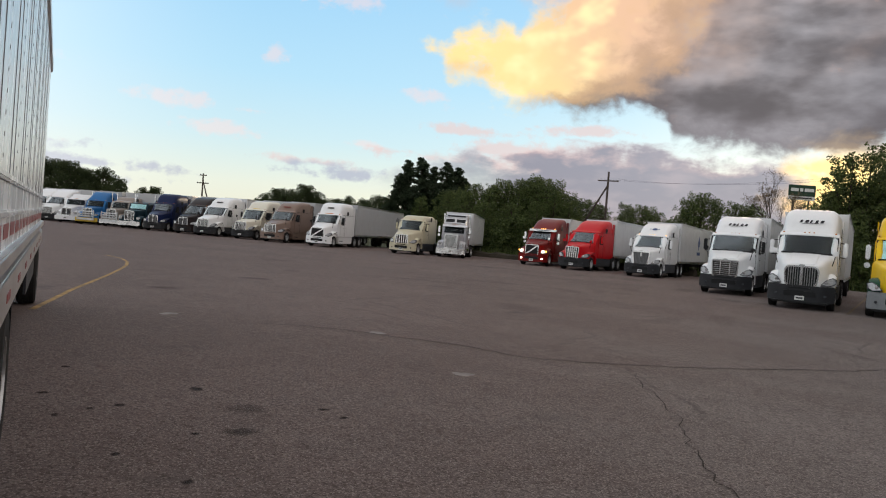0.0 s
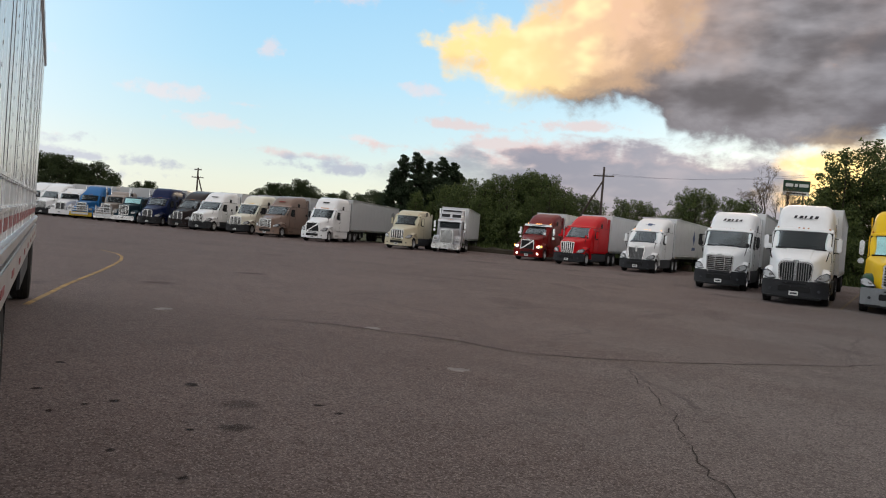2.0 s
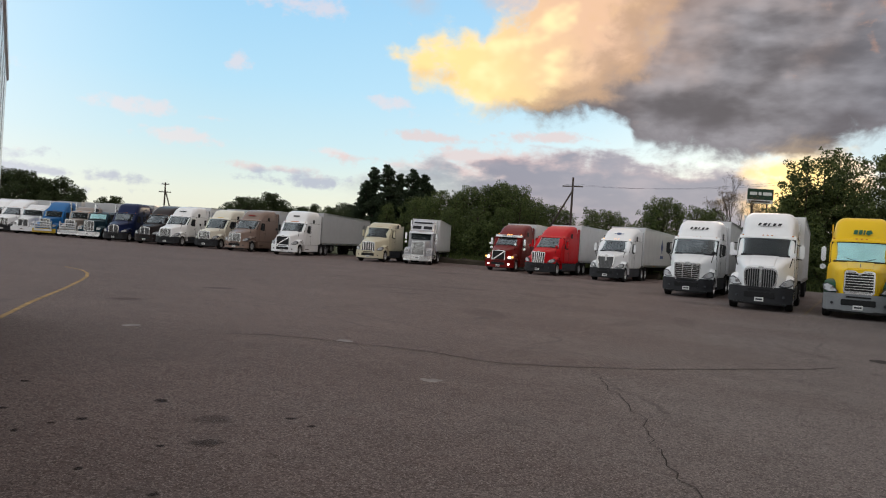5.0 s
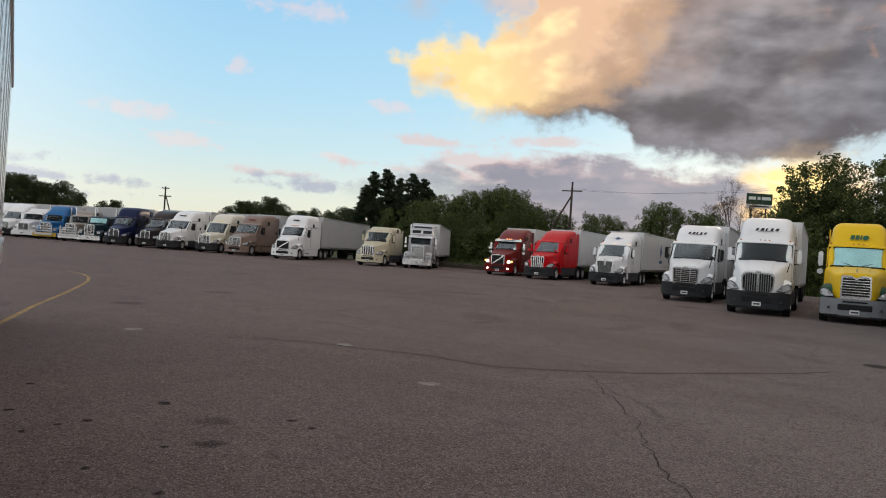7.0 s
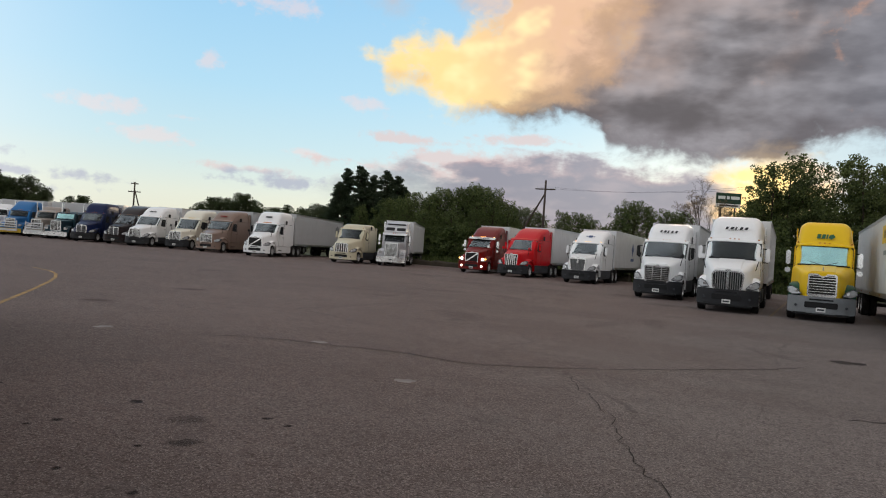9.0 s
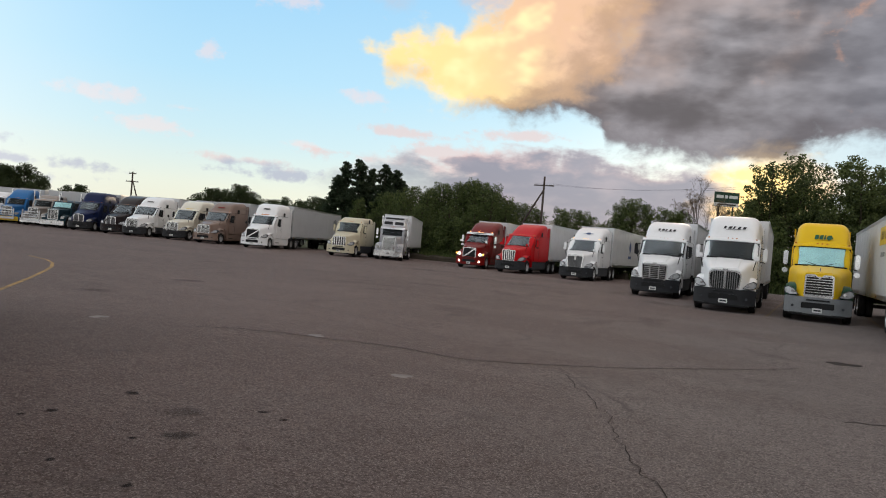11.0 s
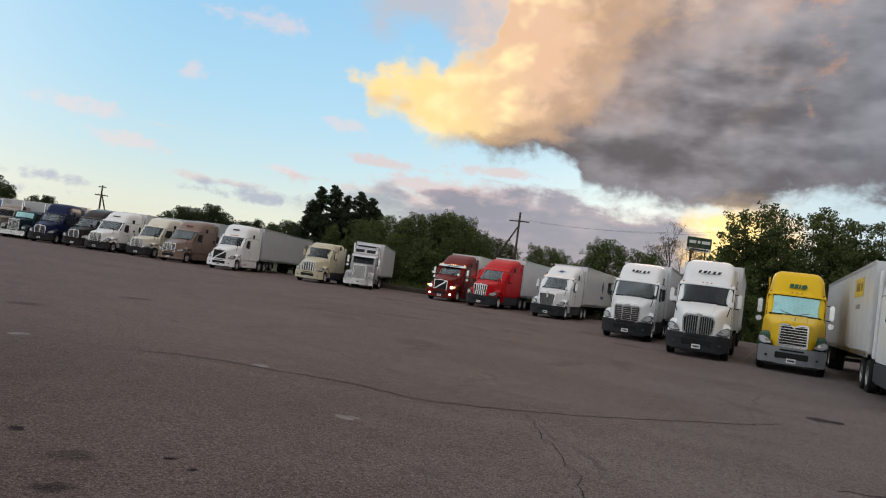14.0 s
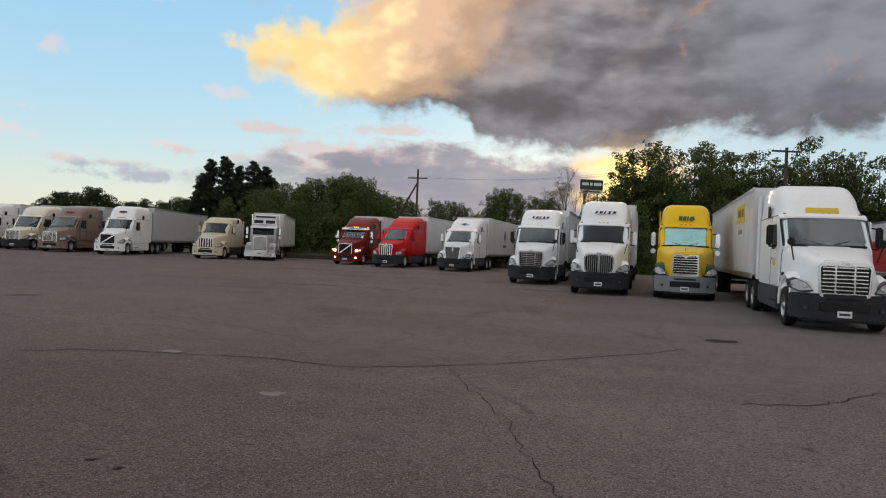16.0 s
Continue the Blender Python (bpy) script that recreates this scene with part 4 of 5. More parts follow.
# ---- trucks in the row ----
WHITE = paint("white_paint", (0.80, 0.805, 0.81), 0.25)
CREAMWHITE = paint("cream_white_paint", (0.72, 0.69, 0.58), 0.3)
CREAM = paint("cream_paint", (0.54, 0.49, 0.35), 0.3)
SILVER = paint("silver_paint", (0.40, 0.40, 0.42), 0.25)
RED = paint("red_paint", (0.50, 0.003, 0.008), 0.03, gloss=0.06)
MAROON = paint("maroon_paint", (0.15, 0.006, 0.005), 0.06, gloss=0.06)
YELLOW = paint("yellow_paint", (0.78, 0.50, 0.012), 0.12, gloss=0.10)
GREEN = paint("green_paint", (0.006, 0.060, 0.030), 0.10, gloss=0.06)
TAN = paint("tan_brown_paint", (0.20, 0.135, 0.105), 0.3)
NAVY = paint("navy_paint", (0.006, 0.014, 0.060), 0.15, gloss=0.06)
DARKTEAL = paint("dark_teal_paint", (0.010, 0.035, 0.050), 0.15, gloss=0.06)
BLUE = paint("blue_paint", (0.018, 0.13, 0.34), 0.2, gloss=0.06)
BLACKPAINT = paint("black_paint", (0.018, 0.012, 0.012), 0.2, gloss=0.06)
GREIGE = paint("greige_paint", (0.30, 0.26, 0.23), 0.25)
VAN = paint("trailer_white", (0.64, 0.645, 0.655), 0.45)
VANGREY = paint("trailer_grey", (0.47, 0.48, 0.49), 0.35)
GREYBUMPER = plain("grey_bumper", (0.20, 0.21, 0.22), 0.5, vary=0.2)
TEAL = plain("teal_sunshade", (0.58, 0.96, 1.0), 0.35, 0.0, vary=0.25, scale=5)
PANELYELLOW = plain("sign_yellow", (0.62, 0.42, 0.03), 0.5, vary=0.2)
INK = plain("dark_lettering", (0.03, 0.03, 0.035), 0.5)
INKGREEN = plain("green_lettering", (0.01, 0.10, 0.045), 0.5)
INKBLUE = plain("blue_lettering", (0.05, 0.09, 0.22), 0.5)
BARGOLD = plain("bar_dark_gold", (0.16, 0.11, 0.02), 0.5)


def on_roof(T, name, outline, z_mid, mat, y1, parent_label=""):
    """A flat mark laid on the sloping roof front."""
    bm = bmesh.new()
    vs = []
    for x, z in outline:
        vs.append(bm.verts.new((x, roof_y(T["roof"], z_mid + z) - 0.075 + 0.03 * x * x, z_mid + z)))
    bm.faces.new(vs)
    return part(name, bm, mat, T, parent_label)


def roof_y(kind, z):
    prof = ROOFS[kind]
    for (ya, za), (yb, zb) in zip(prof, prof[1:]):
        if za <= z <= zb:
            return ya + (yb - ya) * (z - za) / (zb - za)
    return prof[-1][0]


ROOFS = {
    "aero": AERO_ROOF,
    "steep": [(1.95, 2.16), (2.10, 2.38), (2.48, 2.88), (2.60, 3.00), (2.78, 3.30), (3.02, 3.72), (3.35, 3.95), (3.9, 4.05), (5.7, 4.05)],
    "notched": [(1.95, 2.10), (2.10, 2.38), (2.42, 2.90), (2.52, 3.05), (2.66, 3.35), (2.85, 3.70), (3.05, 3.86), (3.6, 3.92), (5.4, 3.92)],
    "long_slope": [(1.95, 2.10), (2.10, 2.30), (2.55, 2.82), (2.70, 2.92), (3.2, 3.25), (3.8, 3.58), (4.4, 3.80), (5.0, 3.92), (5.7, 3.96)],
    "swept": [(1.95, 2.06), (2.10, 2.20), (2.70, 2.76), (2.90, 2.88), (3.3, 3.22), (3.8, 3.55), (4.4, 3.80), (5.0, 3.92), (5.7, 3.95)],
    "mid": [(1.95, 2.10), (2.10, 2.38), (2.50, 2.90), (2.60, 3.02), (2.85, 3.28), (3.2, 3.38), (5.4, 3.42)],
    "bubble": [(1.90, 1.97), (2.06, 2.18), (2.55, 2.86), (2.66, 2.98), (3.0, 3.10), (3.15, 3.40), (3.5, 3.72), (4.2, 3.88), (5.7, 3.92)],
    "flat": [(2.25, 2.12), (2.32, 2.30), (2.52, 2.74), (2.62, 2.82), (2.9, 2.86), (3.9, 2.90), (4.0, 2.96), (5.6, 2.98)],
    "classic": [(2.25, 2.12), (2.32, 2.30), (2.52, 2.76), (2.62, 2.86), (3.0, 2.95), (3.6, 3.02), (3.75, 3.30), (4.0, 3.42), (5.9, 3.46)],
    "slab": [(2.25, 2.12), (2.32, 2.30), (2.52, 2.74), (2.64, 2.86), (3.2, 3.30), (3.8, 3.70), (4.3, 3.85), (5.7, 3.88)],
}


def slanted_word(T, y1, top):
    """Dark slanting strokes, as a company mark on the brow of the roof."""
    for k, (w, h) in enumerate(((0.10, 0.12), (0.13, 0.11), (0.07, 0.12), (0.10, 0.12), (0.12, 0.11))):
        x = -0.42 + k * 0.19
        on_roof(T, "company_mark", [(x, -h / 2), (x + w, -h / 2), (x + w + 0.05, h / 2), (x + 0.05, h / 2)], 3.50, INK, y1)
    on_roof(T, "company_mark", [(-0.30, -0.10), (0.30, -0.075), (0.30, -0.055), (-0.30, -0.085)], 3.50, INK, y1)


def green_mark(T, y1, top):
    for x, w in ((-0.30, 0.14), (-0.13, 0.13), (0.03, 0.06)):
        on_roof(T, "company_mark", [(x, -0.09), (x + w, -0.09), (x + w + 0.03, 0.09), (x + 0.03, 0.09)], 3.30, INKGREEN, y1)
    on_roof(T, "company_mark", [(0.12, -0.06), (0.22, -0.12), (0.36, -0.02), (0.30, 0.10), (0.16, 0.07)], 3.30, INKGREEN, y1)


def ring_mark(T, y1, top):
    on_roof(T, "company_mark", [(-0.20, 0), (-0.1, 0.08), (0.1, 0.08), (0.20, 0), (0.1, -0.08), (-0.1, -0.08)], 3.45, INKBLUE, y1)
    on_roof(T, "company_mark", [(-0.34, -0.02), (-0.22, -0.02), (-0.22, 0.02), (-0.34, 0.02)], 3.45, INKBLUE, y1)
    on_roof(T, "company_mark", [(0.22, -0.02), (0.34, -0.02), (0.34, 0.02), (0.22, 0.02)], 3.45, INKBLUE, y1)


def yellow_plate(T, y1, top):
    on_roof(T, "company_panel", [(-0.42, -0.09), (0.42, -0.09), (0.42, 0.09), (-0.42, 0.09)], 3.12, PANELYELLOW, y1)
    for s in (-1, 1):
        lo, hi = sorted((s * 1.153, s * 1.16))
        part("company_panel", prism(rrect(2.75, 1.55, 3.05, 1.75, 0.02), 0, lo, hi), PANELYELLOW, T)


def word_bar(mat, z=3.22):
    def f(T, y1, top):
        on_roof(T, "company_mark", [(-0.35, -0.04), (0.35, -0.04), (0.35, 0.05), (-0.35, 0.05)], z, mat, y1)
    return f


def vent_and_word(T, y1, top):
    on_roof(T, "roof_vent", [(-0.30, -0.06), (0.30, -0.06), (0.30, 0.06), (-0.30, 0.06)], 3.55, BLACK, y1)
    on_roof(T, "company_mark", [(-0.38, -0.03), (0.38, -0.03), (0.38, 0.05), (-0.38, 0.05)], 3.02, AMBER, y1)


def roof_lights(T, y1, top):
    """Dark sleeper windows set in the tall roof front."""
    for x, z, w, h in ((-0.48, 3.20, 0.46, 0.20), (0.48, 3.20, 0.46, 0.20), (0.0, 3.63, 0.94, 0.14)):
        for x0, x1, z0, z1 in ((x - w, x + w, h - 0.05, h), (x - w, x + w, -h, -h + 0.05), (x - w, x - w + 0.06, -h, h), (x + w - 0.06, x + w, -h, h)):
            on_roof(T, "window_frame", [(x0, z0), (x1, z0), (x1, z1), (x0, z1)], z, CHROME, y1)
    for x in (-0.48, 0.48):
        on_roof(T, "roof_window", [(x - 0.38, -0.14), (x + 0.38, -0.14), (x + 0.38, 0.14), (x - 0.38, 0.14)], 3.20, CABIN, y1)
    on_roof(T, "roof_window", [(-0.85, -0.05), (0.85, -0.05), (0.80, 0.10), (-0.80, 0.10)], 3.62, CABIN, y1)


def truck(x, y, turn, label, color, roof="aero", **kw):
    """Front axle at x, y; the truck looks towards -Y, turned to its left by turn degrees."""
    m = pose(x, y, 0, 0, 0, turn) @ pose(0, -1.25, 0)
    logo = kw.pop("logo", None)
    T = tractor(m, label, color, roof=ROOFS[roof], **kw)
    T["roof"] = roof
    if logo:
        logo(T, 2.6, 2.86)
    del T["roof"]
    return m


def van(m, label, mat=None, gap=6.35, **kw):
    return trailer(m @ pose(0, gap, 0), label, mat or VAN, **kw)


def side_mark(outline, mat, side, name="company_mark"):
    def f(T):
        lo, hi = sorted((side * 1.292, side * 1.301))
        part(name, prism(outline, 0, lo, hi), mat, T)
    return f


def marks(*fs):
    def f(T):
        for g in fs:
            g(T)
    return f


# nearest truck at the end of the row, with yellow company panels
m = truck(3.6, 21.4, 1.6, "white aerodynamic semi truck with grey skirts and chrome grille", WHITE, "aero", logo=yellow_plate, hw=1.14, bw=1.16, hood_base=0.9, taper=1.08, grille_w=0.56)
van(m, "white box trailer with a yellow company panel behind white truck", VAN,
    logo=marks(side_mark([(2.3, 3.05), (4.6, 3.05), (4.6, 3.72), (2.3, 3.72)], PANELYELLOW, -1, "company_panel"),
               side_mark([(2.65, 3.25), (3.05, 3.25), (3.05, 3.55), (2.65, 3.55)], BARGOLD, -1),
               side_mark([(3.3, 3.25), (4.2, 3.25), (4.2, 3.55), (3.3, 3.55)], BARGOLD, -1),
               side_mark([(2.9, 2.62), (4.0, 2.62), (4.0, 2.78), (2.9, 2.78)], GREYBUMPER, -1)))
# yellow and green
truck(0.15, 31.0, 0.0, "yellow semi truck with green fenders and grey bumper", YELLOW, "notched", grille="notched", grille_w=0.50, grille_z=(0.88, 1.78), hw=1.06, bw=1.14, brow=0.10, hood_base=0.70,
          bumper=GREYBUMPER, fender_color=GREEN, shade=TEAL, mirror=CHROME, hood_mirrors=False, logo=green_mark, back=5.4)
m = truck(-3.2, 31.2, 2.0, "white tall-roofed semi truck with black bumper and oval chrome grille", WHITE, "steep", grille="posts", grille_w=0.55, grille_r=0.22, taper=1.14, hw=1.12, bw=1.16, hood_base=0.88,
          mirror=WHITE, logo=slanted_word)
van(m, "white box trailer coupled to a white truck", VAN)
m = truck(-7.1, 37.0, 3.0, "white semi truck with dark grey bumper and barred grille", WHITE, "aero", hw=1.15, bw=1.18, taper=1.1, grille_w=0.57, logo=slanted_word)
van(m, "white box trailer coupled to a white truck", VAN)
m = truck(-15.0, 49.4, 3.0, "white streamlined semi truck with tall dark grille", WHITE, "long_slope", grille="mesh", grille_w=0.50, grille_z=(0.80, 1.78), taper=1.25, mirror=WHITE, logo=ring_mark, hood_base=0.85, lit_brow=True)
van(m, "white box trailer with a blue diamond company mark", VAN,
    logo=marks(side_mark([(7.0, 2.8), (7.5, 2.2), (8.0, 2.8), (7.5, 3.4)], INKBLUE, 1), side_mark([(6.8, 1.8), (8.2, 1.8), (8.2, 2.05), (6.8, 2.05)], INKBLUE, 1)))
m = truck(-20.6, 50.8, 2.0, "bright red streamlined semi truck with chrome grille", RED, "long_slope", grille="ovals", grille_w=0.46, grille_z=(0.80, 1.74), taper=1.18, hood_base=0.85, mirror=RED, skirt=PLASTIC)
van(m, "white box trailer coupled to the red truck", VAN)
m = truck(-24.8, 52.4, 8.0, "maroon semi truck with lit headlights and chrome-framed grille", MAROON, "long_slope", grille="diagonal", grille_w=0.55, bumper=MAROON,
          skirt=MAROON, lights=True, mirror=CHROME, visor=CHROME)
van(m, "white box trailer coupled to the maroon truck", VAN)
m = truck(-32.4, 51.6, 26.0, "silver long-nosed semi truck with chrome bumper and exhaust stacks", SILVER, "slab", style="long", grille="bright", grille_w=0.56,
          grille_z=(0.74, 1.95), bumper=CHROME, stacks=True, visor=CHROME, mirror=CHROME, ws_top=2.72, hood_mirrors=False, hw=1.12, logo=roof_lights)
van(m, "tall white box trailer behind the silver long-nosed truck", VAN, gap=6.6)
truck(-35.6, 49.3, 16.0, "cream semi truck with chrome posts in the grille", CREAM, "mid", grille="ovals", grille_w=0.58, bumper=CREAM, fairing=CREAM, mirror=CREAM,
      hood_mirrors=False, back=5.4)
m = truck(-43.5, 47.4, 20.0, "white semi truck with black grille and sloping roof vent", WHITE, "steep", grille="diagonal", grille_w=0.60, bumper=WHITE, lights=False, logo=vent_and_word, skirt=WHITE)
van(m, "white box trailer with a small grey company mark", VANGREY, logo=side_mark([(13.0, 2.6), (14.2, 2.6), (14.2, 3.3), (13.6, 3.5), (13.0, 3.2)], GREYBUMPER, 1))
m = truck(-49.3, 47.4, 17.0, "dusty tan-brown semi truck with chrome grille", TAN, "aero", bumper=TAN, skirt=TAN, logo=word_bar(MAROON, 3.4))
van(m, "grey box trailer coupled to the tan truck", VANGREY)
m = truck(-53.8, 47.8, 18.0, "cream-white semi truck with rounded roof fairing", CREAMWHITE, "bubble", logo=word_bar(PANELYELLOW, 3.05))
van(m, "grey box trailer coupled to the cream-white truck", VANGREY)
m = truck(-57.8, 46.5, 21.0, "white semi truck with dark grey bumper", WHITE, "aero", logo=word_bar(INK, 3.45))
van(m, "white box trailer coupled to a white truck", VAN)
m = truck(-61.4, 46.8, 26.0, "black swept-back semi truck with chrome grille", BLACKPAINT, "swept", grille="posts", grille_w=0.50, bumper=BLACKPAINT)
van(m, "grey box trailer coupled to the black truck", VANGREY)
m = truck(-66.0, 46.5, 29.0, "navy blue semi truck with oval chrome grille", NAVY, "steep", grille="posts", grille_w=0.54, grille_r=0.22)
van(m, "grey box trailer coupled to the navy truck", VANGREY)
m = truck(-70.4, 46.5, 33.0, "dark teal long-nosed semi truck with chrome bumper", DARKTEAL, "flat", style="long", grille="bars", grille_w=0.52, grille_z=(0.82, 1.92),
          bumper=CHROME, stacks=True, shade=TEAL, ws_top=2.70, hood_mirrors=False, hw=1.1)
van(m, "grey box trailer coupled to the dark teal truck", VANGREY, gap=6.6)
m = truck(-73.8, 46.5, 34.0, "greige long-nosed semi truck with a steel grille guard", GREIGE, "classic", style="long", grille="bars", grille_w=0.50,
          grille_z=(0.82, 1.90), bumper=CHROME, stacks=True, guard=True, ws_top=2.70, hood_mirrors=False, hw=1.12)
van(m, "grey box trailer coupled to the greige truck", VANGREY, gap=6.6)
m = truck(-77.7, 46.0, 37.0, "medium blue semi truck with a steel grille guard", BLUE, "slab", style="long", grille="bars", grille_w=0.52, grille_z=(0.82, 1.86),
          bumper=PANELYELLOW, stacks=True, guard=True, ws_top=2.70, hood_mirrors=False, hw=1.15)
van(m, "grey box trailer coupled to the blue truck", VANGREY, gap=6.6)
m = truck(-82.0, 46.0, 37.0, "older white semi truck with a high sleeper", WHITE, "classic", style="long", grille="posts", grille_w=0.55, bumper=WHITE, ws_top=2.70, hood_mirrors=False)
van(m, "grey box trailer coupled to an older white truck", VANGREY, gap=6.6)
m = truck(-86.0, 46.0, 37.0, "white streamlined semi truck", WHITE, "long_slope")
van(m, "white box trailer coupled to a streamlined white truck", VAN)
m = truck(-90.0, 46.0, 37.0, "white streamlined semi truck", WHITE, "long_slope")
van(m, "white box trailer coupled to a streamlined white truck", VAN)

# a trailer beyond the end of the row, white above, red and blue below
PANELRED = plain("trailer_red", (0.42, 0.02, 0.02), 0.5, vary=0.2)
PANELBLUE = plain("trailer_blue", (0.03, 0.07, 0.25), 0.5, vary=0.2)
trailer(pose(12.0, 33.0, 0), "white box trailer with red and blue side panels", VAN,
        logo=marks(side_mark([(1.0, 1.3), (7.0, 1.3), (7.0, 3.0), (1.0, 3.0)], PANELBLUE, -1, "side_panel"), side_mark([(7.2, 1.3), (15.5, 1.3), (15.5, 3.0), (7.2, 3.0)], PANELRED, -1, "side_panel")))

# ---- the trailer close by, with ribbed metal sides ----


def ribbed_metal():
    def build(N):
        p = N.n("ShaderNodeTexCoord").outputs["Object"]
        f = N.noise(N.scaled(p, 2, 2, 0.5), 2.0, 5)
        col = N.mix(N.step(f, 0.3, 0.7), (0.64, 0.66, 0.70), (0.86, 0.88, 0.91))
        return principled(N, col, N.add(N.mul(f, 0.2), 0.16), 0.15, bump=N.noise(p, 1.5, 3), bump_dist=0.01, strength=0.3)
    return material("ribbed_metal", build)


def near_trailer():
    METAL = ribbed_metal()
    a = radians(61.57)
    along, left = Vector((-math.sin(a), math.cos(a), 0)), Vector((-math.cos(a), -math.sin(a), 0))
    c = left * 0.10
    s0, s1 = -0.5, 14.0
    # local frame: x outwards (towards the lot), y from the rear to the nose
    m = Matrix.Translation(c + along * s0) @ Matrix((( -left.x, along.x, 0, 0), (-left.y, along.y, 0, 0), (0, 0, 1, 0), (0, 0, 0, 1)))
    T = thing("semi_trailer", m, "silver ribbed-metal box trailer standing close by", "trailer", "parked trailers")
    L = s1 - s0
    body = part("box_body", box(-2.6, 0, 1.30, -0.03, L, 4.10, 0.03), METAL, T)
    SEAM = plain("dark_seam", (0.16, 0.165, 0.175), 0.5, vary=0.3)

    def strip(name, bm, mat):
        me = bpy.data.meshes.new(name)
        bm.to_mesh(me)
        bm.free()
        me.materials.append(mat)
        return me

    seam = strip("seam", box(-0.031, 0, 1.84, -0.027, 0.016, 3.97), SEAM)
    rivets = bmesh.new()
    for k in range(21):
        box(-0.031, 0, 1.90 + 0.1 * k, -0.028, 0.012, 1.92 + 0.1 * k, bm=rivets)
    rivets = strip("rivet_line", rivets, SEAM)
    for k in range(int(L / 1.22)):
        part("seam", seam, None, body, at=pose(0, 0.20 + 1.22 * k, 0))
        part("seam", seam, None, body, at=pose(0, 0.52 + 1.22 * k, 0))
        part("rivet_line", rivets, None, body, at=pose(0, 0.86 + 1.22 * k, 0))
    part("bottom_rail", box(-0.06, 0, 1.08, 0.0, L, 1.30, 0.01), ALLOY, T)
    part("rub_rail", box(-0.04, 0, 1.36, 0.012, L, 1.44, 0.01), ALLOY, T)
    part("top_rail", box(-0.05, 0, 3.96, 0.0, L, 4.12, 0.01), ALLOY, T)
    RW = plain("tape_reflection_red", (0.26, 0.05, 0.055), 0.4)
    # red reflections in the metal side, painted on as short strips
    for k in range(int(L / 0.6)):
        part("red_reflection", box(-0.032, 0.1 + k * 0.6, 1.50, -0.027, 0.50 + k * 0.6, 1.58), RW, body)
    for k in range(int(L / 1.2)):
        part("reflective_tape", box(-0.002, 0.2 + k * 1.2, 1.16, 0.004, 0.5 + k * 1.2, 1.21), RW, T)
    for z in (1.62, 1.80):
        part("side_rail", box(-0.03, 0, z, 0.0, L, z + 0.035, 0.008), METAL, T)
    for y in (4.8, 6.1):
        wheel(T, -0.18, y, 1, True)
        wheel(T, -2.42, y, -1, True)
    wheel(T, -0.18, L + 0.2, 1, True)
    wheel(T, -2.42, L + 0.2, -1, True)
    bm = box(-1.8, 0.4, 0.75, -1.7, L, 1.08)
    box(-0.9, 0.4, 0.75, -0.8, L, 1.08, bm=bm)
    for y in (4.8, 6.1, L + 0.2):
        box(-2.3, y - 0.07, 0.44, -0.3, y + 0.07, 0.58, bm=bm)
    box(-2.2, L - 0.2, 0.5, -0.5, L + 0.6, 1.08, bm=bm)
    part("frame", bm, STEEL, T)
    part("mud_flap", box(-0.5, 6.8, 0.2, -0.05, 6.83, 1.08), BLACK, T)
    part("side_skirt", box(-0.10, 10.4, 0.62, -0.07, L - 1.0, 1.08), PLASTIC, T)


near_trailer()

# ---- trees ----
LEAF = leaf_mat("leaf_green", (0.043, 0.064, 0.021), (0.130, 0.162, 0.052))
LEAFTALL = leaf_mat("leaf_tall", (0.044, 0.063, 0.021), (0.130, 0.158, 0.052))
LEAFDARK = leaf_mat("leaf_dark", (0.024, 0.037, 0.014), (0.068, 0.090, 0.032))
NEEDLE = leaf_mat("pine_needle", (0.020, 0.033, 0.018), (0.058, 0.082, 0.042))


def leaves(name, blobs, per, size, mat, parent, seed, flat=1.0):
    """Many small leaf quads gathered in clumps."""
    rng = np.random.default_rng(seed)
    P_, Q = [], []
    for (x, y, z, r) in blobs:
        k = max(12, int(per * r * r))
        d = rng.normal(size=(k, 3))
        d /= np.linalg.norm(d, axis=1)[:, None]
        P_.append(np.array((x, y, z)) + d * (r * rng.uniform(0.35, 1.12, k) ** 0.6)[:, None] * np.array((1, 1, flat)))
    c = np.concatenate(P_)
    n = len(c)
    u = rng.normal(size=(n, 3))
    u /= np.linalg.norm(u, axis=1)[:, None]
    v = np.cross(u, rng.normal(size=(n, 3)))
    v /= np.linalg.norm(v, axis=1)[:, None]
    s = (size * rng.uniform(0.5, 1.3, n))[:, None]
    verts = np.stack([c - u * s, c - v * s * 0.55, c + u * s, c + v * s * 0.55], 1).reshape(-1, 3)
    faces = np.arange(4 * n).reshape(-1, 4)
    me = bpy.data.meshes.new(name)
    me.from_pydata(verts.tolist(), [], faces.tolist())
    me.materials.append(mat)
    return part(name, me, None, parent)


